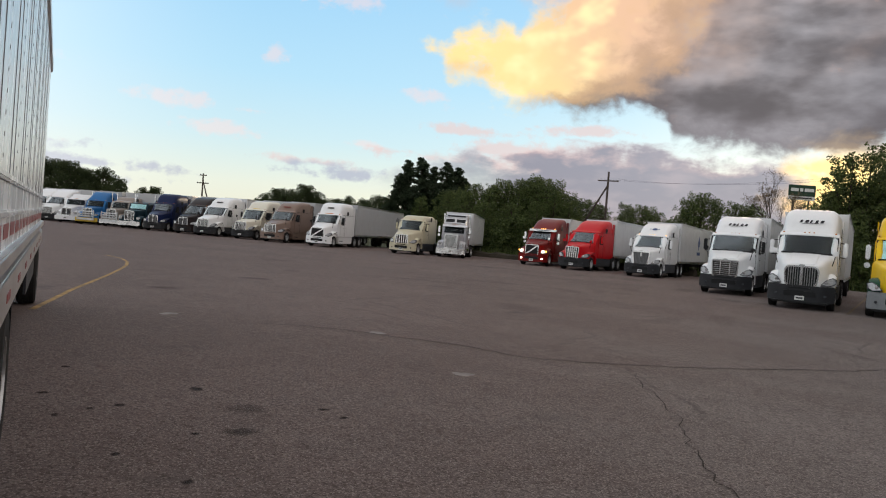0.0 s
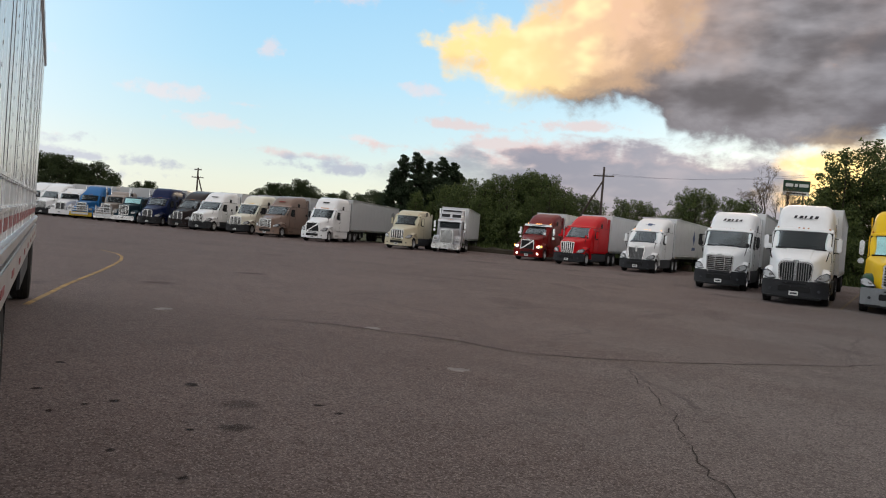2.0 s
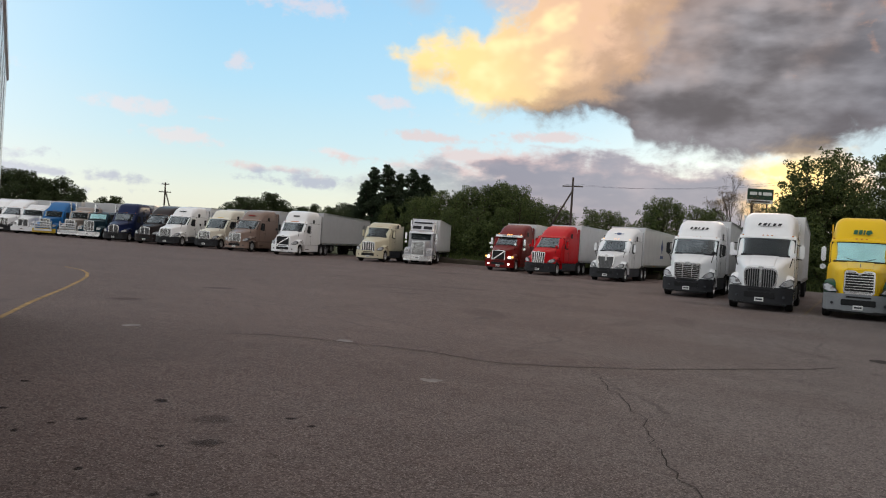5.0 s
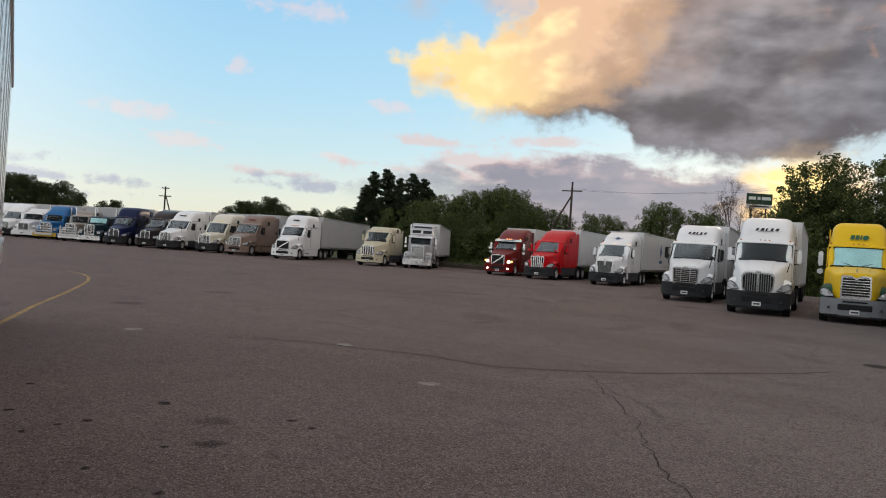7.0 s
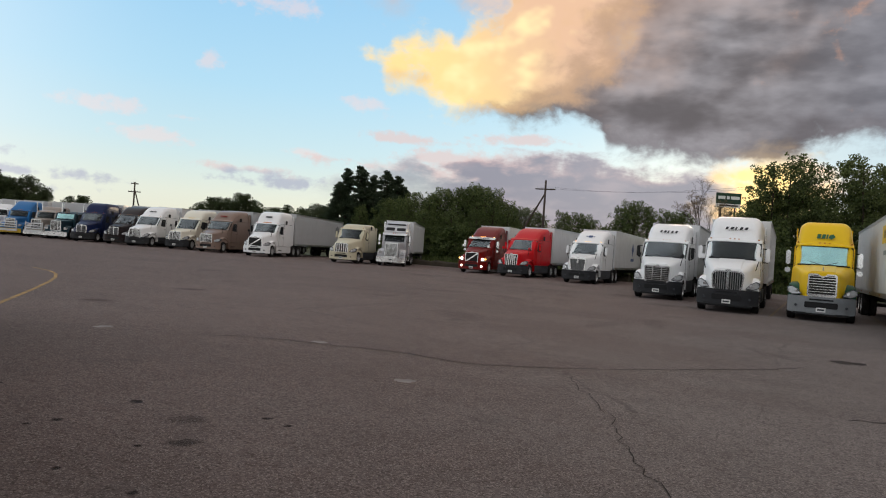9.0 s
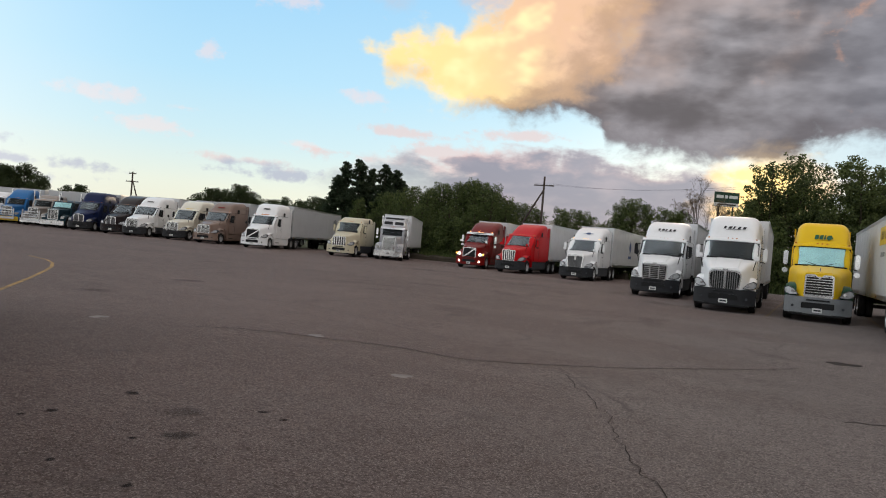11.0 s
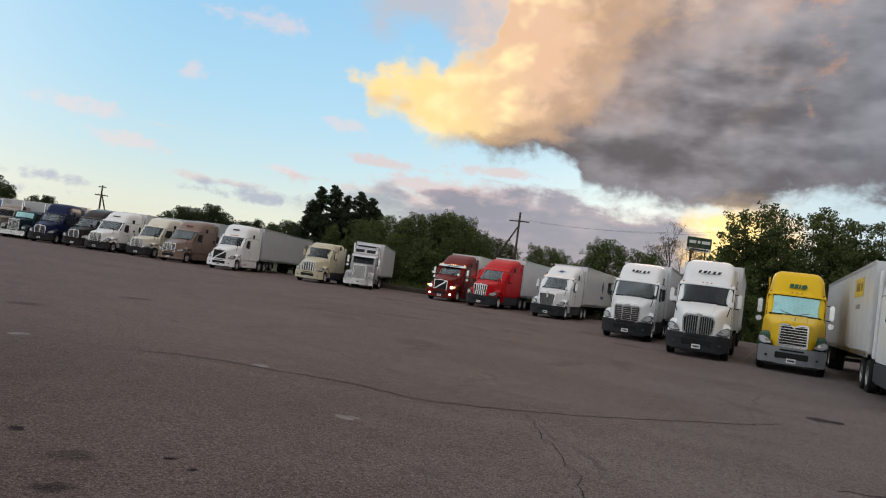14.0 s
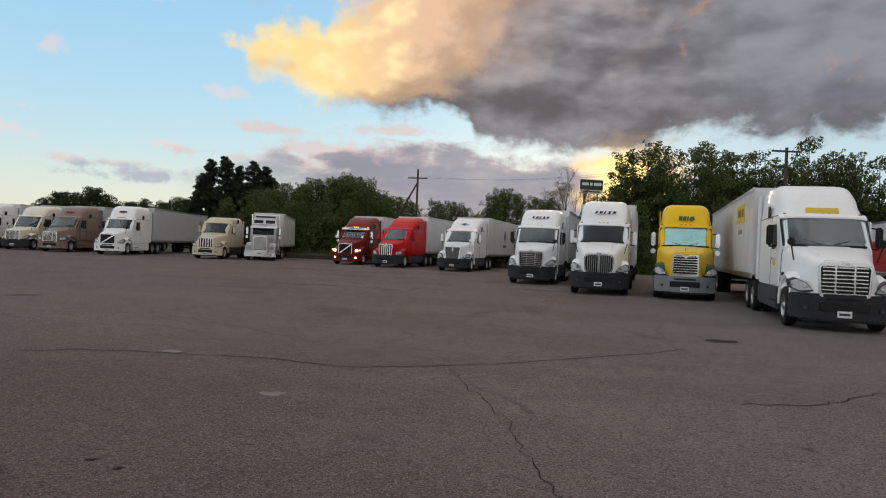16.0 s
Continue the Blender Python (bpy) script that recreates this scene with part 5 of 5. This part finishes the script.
def broadleaf(m, h, w, seed, mat, label, per=290, size=0.10, group="trees behind the lot", low=0.12, sparse=False):
    """A tapered trunk with limbs and an uneven crown of clumps."""
    rng = random.Random(seed)
    T = thing("tree", m, label, "tree", group)
    bm = bmesh.new()
    rod((0, 0, -0.2), (0.1, 0, h * 0.45), h * 0.026, h * 0.018, 8, bm)
    rod((0.1, 0, h * 0.45), (-0.05, 0.1, h * 0.86), h * 0.018, h * 0.006, 7, bm)
    blobs = []
    n = 32 if not sparse else 16
    for k in range(n):
        f = (k + 0.5) / n
        z = h * (low + (0.93 - low) * f)
        reach = w * (0.30 + 0.75 * math.sin(math.pi * min(1, 0.12 + f * 0.90)) ** 0.8) * rng.uniform(0.35, 1.0)
        a = k * 2.4 + rng.uniform(-0.5, 0.5)
        p = (reach * math.cos(a), reach * math.sin(a), z)
        rod((0, 0, max(0.3, z - reach * 0.7)), p, h * 0.010, h * 0.003, 5, bm)
        blobs.append((*p, w * rng.uniform(0.18, 0.44) * (0.62 if sparse else 1.0)))
        for _ in range(4):
            q = [p[i] + rng.uniform(-1, 1) * w * 0.48 for i in range(3)]
            blobs.append((q[0], q[1], min(q[2], h * 0.98), w * rng.uniform(0.08, 0.22)))
    blobs.append((0, 0, h * 0.93, w * 0.24))
    part("trunk", bm, BARK, T)
    leaves("crown", blobs, per, size, mat, T, seed)
    return T


def tall_tree(m, h, w, seed, mat, label):
    """A slim trunk forking into leaders, each hung with dense clumps and gaps between them."""
    rng = random.Random(seed)
    T = thing("tree", m, label, "tree", "trees behind the lot")
    bm, blobs = bmesh.new(), []
    rod((0, 0, -0.2), (0.1, 0, h * 0.5), h * 0.018, h * 0.011, 8, bm)
    for k in range(4):
        a = k * 1.7 + rng.uniform(-0.4, 0.4)
        out = w * (0.12 if k == 0 else rng.uniform(0.35, 0.75))
        top = h * (0.90 if k == 0 else rng.uniform(0.62, 0.86))
        tip = (out * math.cos(a), out * math.sin(a), top)
        rod((0.05, 0, h * rng.uniform(0.25, 0.45)), tip, h * 0.008, h * 0.002, 6, bm)
        for j in range(9):
            f = j / 8
            z = top - h * 0.03 - f * (top - h * 0.10)
            spread = w * (0.16 + 0.62 * min(1.0, f * 1.6))
            b = rng.uniform(0, 6.3)
            x, y = tip[0] * (1 - 0.5 * f) + spread * rng.uniform(0.3, 1) * math.cos(b), tip[1] * (1 - 0.5 * f) + spread * rng.uniform(0.3, 1) * math.sin(b)
            r = w * rng.uniform(0.27, 0.44) * (0.80 + 0.35 * f)
            blobs.append((x, y, z, r))
            for _ in range(7):
                c, e = rng.uniform(0, 6.3), rng.uniform(-0.5, 0.9)
                blobs.append((x + r * 1.05 * math.cos(c), y + r * 1.05 * math.sin(c), min(z + r * e, h * 0.99), r * rng.uniform(0.28, 0.55)))
    part("trunk", bm, BARK, T)
    leaves("crown", blobs, 300, 0.115, mat, T, seed, 0.85)
    return T


def pine(m, h, seed, label):
    rng = random.Random(seed)
    T = thing("pine_tree", m, label, "tree", "pines behind the lot")
    bm, blobs = bmesh.new(), []
    rod((0, 0, -0.2), (0, 0, h), h * 0.024, 0.03, 8, bm)
    z = h * 0.10
    while z < h * 0.97:
        f = z / h
        reach = (1 - f) ** 0.85 * h * 0.33 + 0.14
        for k in range(3):
            a, r = rng.uniform(0, 6.3), reach * rng.uniform(0.45, 1.2)
            zz = z + rng.uniform(-0.3, 0.3)
            tip = (r * math.cos(a), r * math.sin(a), zz + r * rng.uniform(0.05, 0.35))
            rod((0, 0, zz), tip, 0.05, 0.015, 5, bm)
            for q in (0.3, 0.55, 0.8, 1.0):
                blobs.append((tip[0] * q, tip[1] * q, zz + (tip[2] - zz) * q + rng.uniform(-0.1, 0.25), rng.uniform(0.46, 0.86) * (1.30 - 0.75 * f)))
        z += h * rng.uniform(0.022, 0.045)
    blobs.append((0, 0, h * 0.98, 0.25))
    part("trunk", bm, BARK, T)
    leaves("crown", blobs, 320, 0.12, NEEDLE, T, seed, 0.5)
    return T


FL = [(-143.9, 70.6, 11.0), (-140.3, 72.6, 11.0), (-137.0, 74.3, 10.8), (-131.0, 72.9, 10.4), (-131.2, 75.1, 9.6), (-127.1, 75.0, 9.1), (-127.2, 77.3, 10.0), (-121.9, 76.7, 7.7), (-118.0, 73.1, 6.2), (-121.6, 71.2, 5.9), (-140.8, 94.9, 7.6), (-138.2, 96.3, 7.7), (-142.9, 93.8, 6.1)]
MID = [(-97.1, 89.9, 7.1), (-92.8, 88.8, 7.9), (-89.3, 88.4, 8.0), (-85.5, 88.2, 8.6), (-85.2, 90.6, 7.9), (-89.0, 99.9, 7.2), (-84.2, 97.9, 7.8), (-81.1, 98.4, 7.2), (-70.8, 89.2, 7.6), (-68.1, 88.4, 7.1)]
PINE = [(-60.4, 81.1, 10.3), (-60.1, 82.4, 12.2), (-57.8, 82.5, 12.7), (-58.5, 86.7, 11.8), (-54.6, 84.2, 12.3), (-53.7, 85.8, 11.6), (-54.3, 88.9, 10.5)]
HEDGE = [(-55.3, 79.3, 7.1), (-51.4, 80.3, 8.0), (-48.9, 82.7, 9.4), (-46.2, 81.9, 8.9), (-44.8, 83.8, 9.9), (-42.7, 83.8, 10.3), (-41.3, 84.5, 10.8), (-39.3, 84.5, 10.3), (-37.5, 85.4, 9.4), (-36.5, 87.1, 8.5), (-43.8, 76.4, 6.5), (-40.7, 78.0, 6.6), (-37.9, 79.5, 7.1), (-35.6, 89.8, 8.2), (-33.2, 88.8, 7.6), (-47.5, 85.7, 9.6), (-42.2, 88.6, 10.5), (-36.9, 82.3, 8.6), (-35.3, 83.2, 7.6), (-47.7, 78.8, 8.1)]
RIGHT1 = [(-31.5, 94.3, 8.2), (-29.1, 93.2, 7.9), (-28.0, 96.1, 7.4), (-23.8, 96.1, 9.2), (-22.2, 95.8, 10.0), (-20.8, 97.7, 9.7), (-18.9, 100.9, 9.4), (-17.1, 101.9, 9.2), (-9.3, 97.0, 9.4), (-7.1, 92.5, 10.6)]
BIG = [(-4.2, 72.5, 11.9), (-2.9, 73.3, 13.0), (-1.5, 76.2, 13.1), (1.5, 73.0, 12.2), (3.3, 71.5, 12.7), (4.8, 73.0, 12.0), (7.1, 74.8, 12.2), (8.4, 73.1, 11.3), (9.9, 72.5, 10.5), (11.7, 74.2, 13.4), (13.8, 76.9, 12.7), (16.0, 75.5, 12.3), (18.1, 76.2, 11.9), (20.5, 77.0, 12.3), (23.0, 77.8, 12.9)]


def grove(spots, masters, seed, shrink=1.0):
    """Stands trees at the spots: the first of each kind is built, the rest are copies, turned and scaled."""
    rng = random.Random(seed)
    for i, (x, y, h) in enumerate(spots):
        make, h0 = masters[i % len(masters)]
        k = h / h0
        turn = rng.uniform(0, 360)
        if make[0] is None:
            make[0] = make[1]()
            make[0].matrix_world = pose(x, y, 0, 0, 0, turn) @ Matrix.Scale(k, 4)
        else:
            t = copy_thing(make[0], Matrix.Identity(4))
            t.matrix_basis = pose(x, y, 0, 0, 0, turn) @ Matrix.Diagonal((k * rng.uniform(0.9, 1.15), k * rng.uniform(0.9, 1.15), k, 1))


I4 = Matrix.Identity(4)
BROAD = [([None, lambda s=s, w=w: broadleaf(I4, 9.0, w, s, LEAF, "green broadleaf tree with an uneven crown behind trucks")], 9.0) for s, w in ((3, 2.3), (8, 2.7), (14, 2.0))]
DARKS = [([None, lambda s=s, w=w: broadleaf(I4, 9.0, w, s, LEAFDARK, "dark distant broadleaf tree behind the truck row", 380, 0.115)], 9.0) for s, w in ((23, 2.4), (28, 2.9))]
BIGS = [([None, lambda s=s, w=w: tall_tree(I4, 12.5, w, s, LEAFTALL, "tall green tree with gaps showing the evening sky")], 12.5) for s, w in ((41, 2.6), (45, 3.0), (52, 2.3))]
PINES = [([None, lambda s=s: pine(I4, 12.0, s, "tall dark pine with layered boughs behind trucks")], 12.0) for s in (61, 66)]
grove(FL, DARKS, 1)
grove(MID, DARKS, 2)
grove(PINE, PINES, 3)
grove(HEDGE, BROAD, 4)
grove(RIGHT1, BROAD, 5)
grove([(x, y, h * 1.07) for x, y, h in BIG], BIGS, 6)


def bare_tree(h, seed):
    """A trunk that forks again and again into thin twigs, with few dry leaves."""
    rng = random.Random(seed)
    T = thing("tree", Matrix.Identity(4), "half-bare tree with thin brown twigs", "tree", "trees behind the lot")
    bm, blobs = bmesh.new(), []

    def fork(p, v, length, r, depth):
        q = p + v * length
        rod(p, q, r, r * 0.62, 5 if depth > 1 else 4, bm)
        if depth == 0:
            blobs.append((*q, 0.22))
            return
        for _ in range(4 if depth > 2 else 3):
            u = (v + Vector((rng.uniform(-1, 1), rng.uniform(-1, 1), rng.uniform(-0.25, 0.75))) * 0.62).normalized()
            fork(p + v * length * rng.uniform(0.55, 1.0), u, length * rng.uniform(0.55, 0.78), r * 0.55, depth - 1)

    fork(Vector((0, 0, -0.2)), Vector((0, 0, 1)), h * 0.40, h * 0.011, 5)
    part("trunk", bm, BARK, T)
    leaves("crown", blobs, 40, 0.05, plain("dry_leaf", (0.16, 0.11, 0.06), 0.8), T, seed)
    return T


BARE = [([None, lambda: bare_tree(11.5, 71)], 11.5)]
grove([(-12.8, 89.5, 11.5)], BARE, 7)
BUSH = [([None, lambda s=s: broadleaf(I4, 3.2, 1.9, s, LEAF, "low green bush at the edge of the lot", 300, 0.10, "bushes at the lot edge", low=0.05)], 3.2) for s in (81, 84)]
bush_rng = random.Random(5)
grove([(-44 + 2.6 * k + bush_rng.uniform(-0.8, 0.8), 77 + bush_rng.uniform(-1.5, 2.5), bush_rng.uniform(2.6, 4.6)) for k in range(28)], BUSH, 8)

grove([(-9 + 2.3 * k + bush_rng.uniform(-0.8, 0.8), 67.5 + bush_rng.uniform(-1.0, 2.5), bush_rng.uniform(3.2, 5.6)) for k in range(16)], BUSH, 9)

# ---- poles, wires, sign, barrier ----


def utility_pole(x, y, h, label, arms, turn=0.0, lean=None):
    T = thing("utility_pole", pose(x, y, 0, 0, 0, turn), label, "utility pole", "utility poles")
    part("pole", rod((0, 0, -0.3), (0, 0, h), 0.17, 0.12, 10), POLEWOOD, T, smooth=True)
    for z, w in arms:
        arm = part("crossarm", box(-w, -0.07, z - 0.07, w, 0.07, z + 0.07, 0.01), POLEWOOD, T)
        for u in (-0.9, -0.45, 0.45, 0.9):
            part("insulator", rod((w * u, 0, z + 0.07), (w * u, 0, z + 0.22), 0.05, 0.035, 8), ALLOY, arm)
    if lean:
        part("brace", rod(lean, (0.05, 0, h * 0.86), 0.13, 0.10, 8), POLEWOOD, T)
    return T


utility_pole(-30.6, 83.4, 11.2, "wooden utility pole with one crossarm and a leaning brace", [(10.1, 1.25)], 10, (-2.9, 0, 4.2))
utility_pole(-98.9, 77.6, 9.2, "distant wooden utility pole with two crossarms", [(8.9, 0.6), (7.6, 1.0)], 30, (1.9, 0.0, 2.0))
utility_pole(8.1, 62.8, 10.7, "wooden utility pole among tall trees", [(10.4, 1.2)], 20)


def wire(a, b, sag, label):
    pts = []
    for k in range(17):
        f = k / 16
        p = Vector(a).lerp(Vector(b), f)
        p.z -= sag * 4 * f * (1 - f)
        pts.append(p)
    tagged(part("power_line", pipe(pts, 0.008, 5), BLACK), label, "cable", "power lines")


for dx in (-1.1, 1.1):
    wire((-30.6 + dx, 83.4, 10.35), (8.1 + dx, 62.8, 10.6), 1.3, "thin dark power line between two poles")


def roadside_sign():
    T = thing("roadside_sign", pose(-11.85, 107.0, 0, 0, 0, 27), "tall dark green roadside sign on two posts", "sign")
    for s in (-1, 1):
        part("post", rod((s * 1.0, 0.15, -0.3), (s * 1.0, 0.15, 12.4), 0.12, n=8), STEEL, T)
    SIGN = plain("sign_green", (0.030, 0.062, 0.040), 0.5, vary=0.3)
    board = part("board", box(-1.75, -0.1, 11.0, 1.75, 0.12, 12.5, 0.03), SIGN, T)
    lower = part("lower_board", box(-1.7, -0.1, 10.46, 1.7, 0.12, 10.99, 0.03), PLATE, T)
    for k, (x0, x1) in enumerate(((-1.5, -0.5), (-0.3, 0.1), (0.3, 1.5))):
        part("lettering_bar", box(x0, -0.125, 11.62, x1, -0.105, 12.05), PLATE, board)
    part("lettering_bar", box(-1.3, -0.125, 10.63, 1.3, -0.105, 10.82), INK, lower)


roadside_sign()
T = thing("earth_bank", pose(-30, 63.2, 0), "low dark earth bank at the lot edge", "bank")
rings = []
bank_rng = random.Random(9)
for k in range(40):
    x, h = -14 + k * 0.75, 0.55 + bank_rng.uniform(-0.14, 0.14)
    rings.append([(x, -0.75, -0.02), (x, -0.4 + bank_rng.uniform(-0.1, 0.1), h * 0.7), (x, 0.0, h), (x, 0.5, h * 0.8), (x, 1.0, -0.02)])
part("soil", ring_loft(rings), EARTH, T)


def weeds():
    """Tall grass along the bank, past counting."""
    rng = np.random.default_rng(12)
    n = 9000
    x, y = rng.uniform(-46, 30, n), 63.8 + rng.gamma(2.0, 2.2, n)
    h, a = rng.uniform(0.3, 1.1, n), rng.uniform(0, 6.28, n)
    bx, by = 0.05 * np.cos(a), 0.05 * np.sin(a)
    lx, ly = rng.normal(0, 0.2, n), rng.normal(0, 0.2, n)
    z = np.full(n, -0.03)
    v = np.stack([np.stack([x - bx, y - by, z], 1), np.stack([x + bx, y + by, z], 1), np.stack([x + lx, y + ly, h], 1)], 1).reshape(-1, 3)
    me = bpy.data.meshes.new("tall_grass")
    me.from_pydata(v.tolist(), [], np.arange(3 * n).reshape(-1, 3).tolist())
    me.materials.append(LEAF)
    tagged(part("tall_grass", me, None), "tall rough grass along the lot edge", "grass", "", "stuff")


weeds()
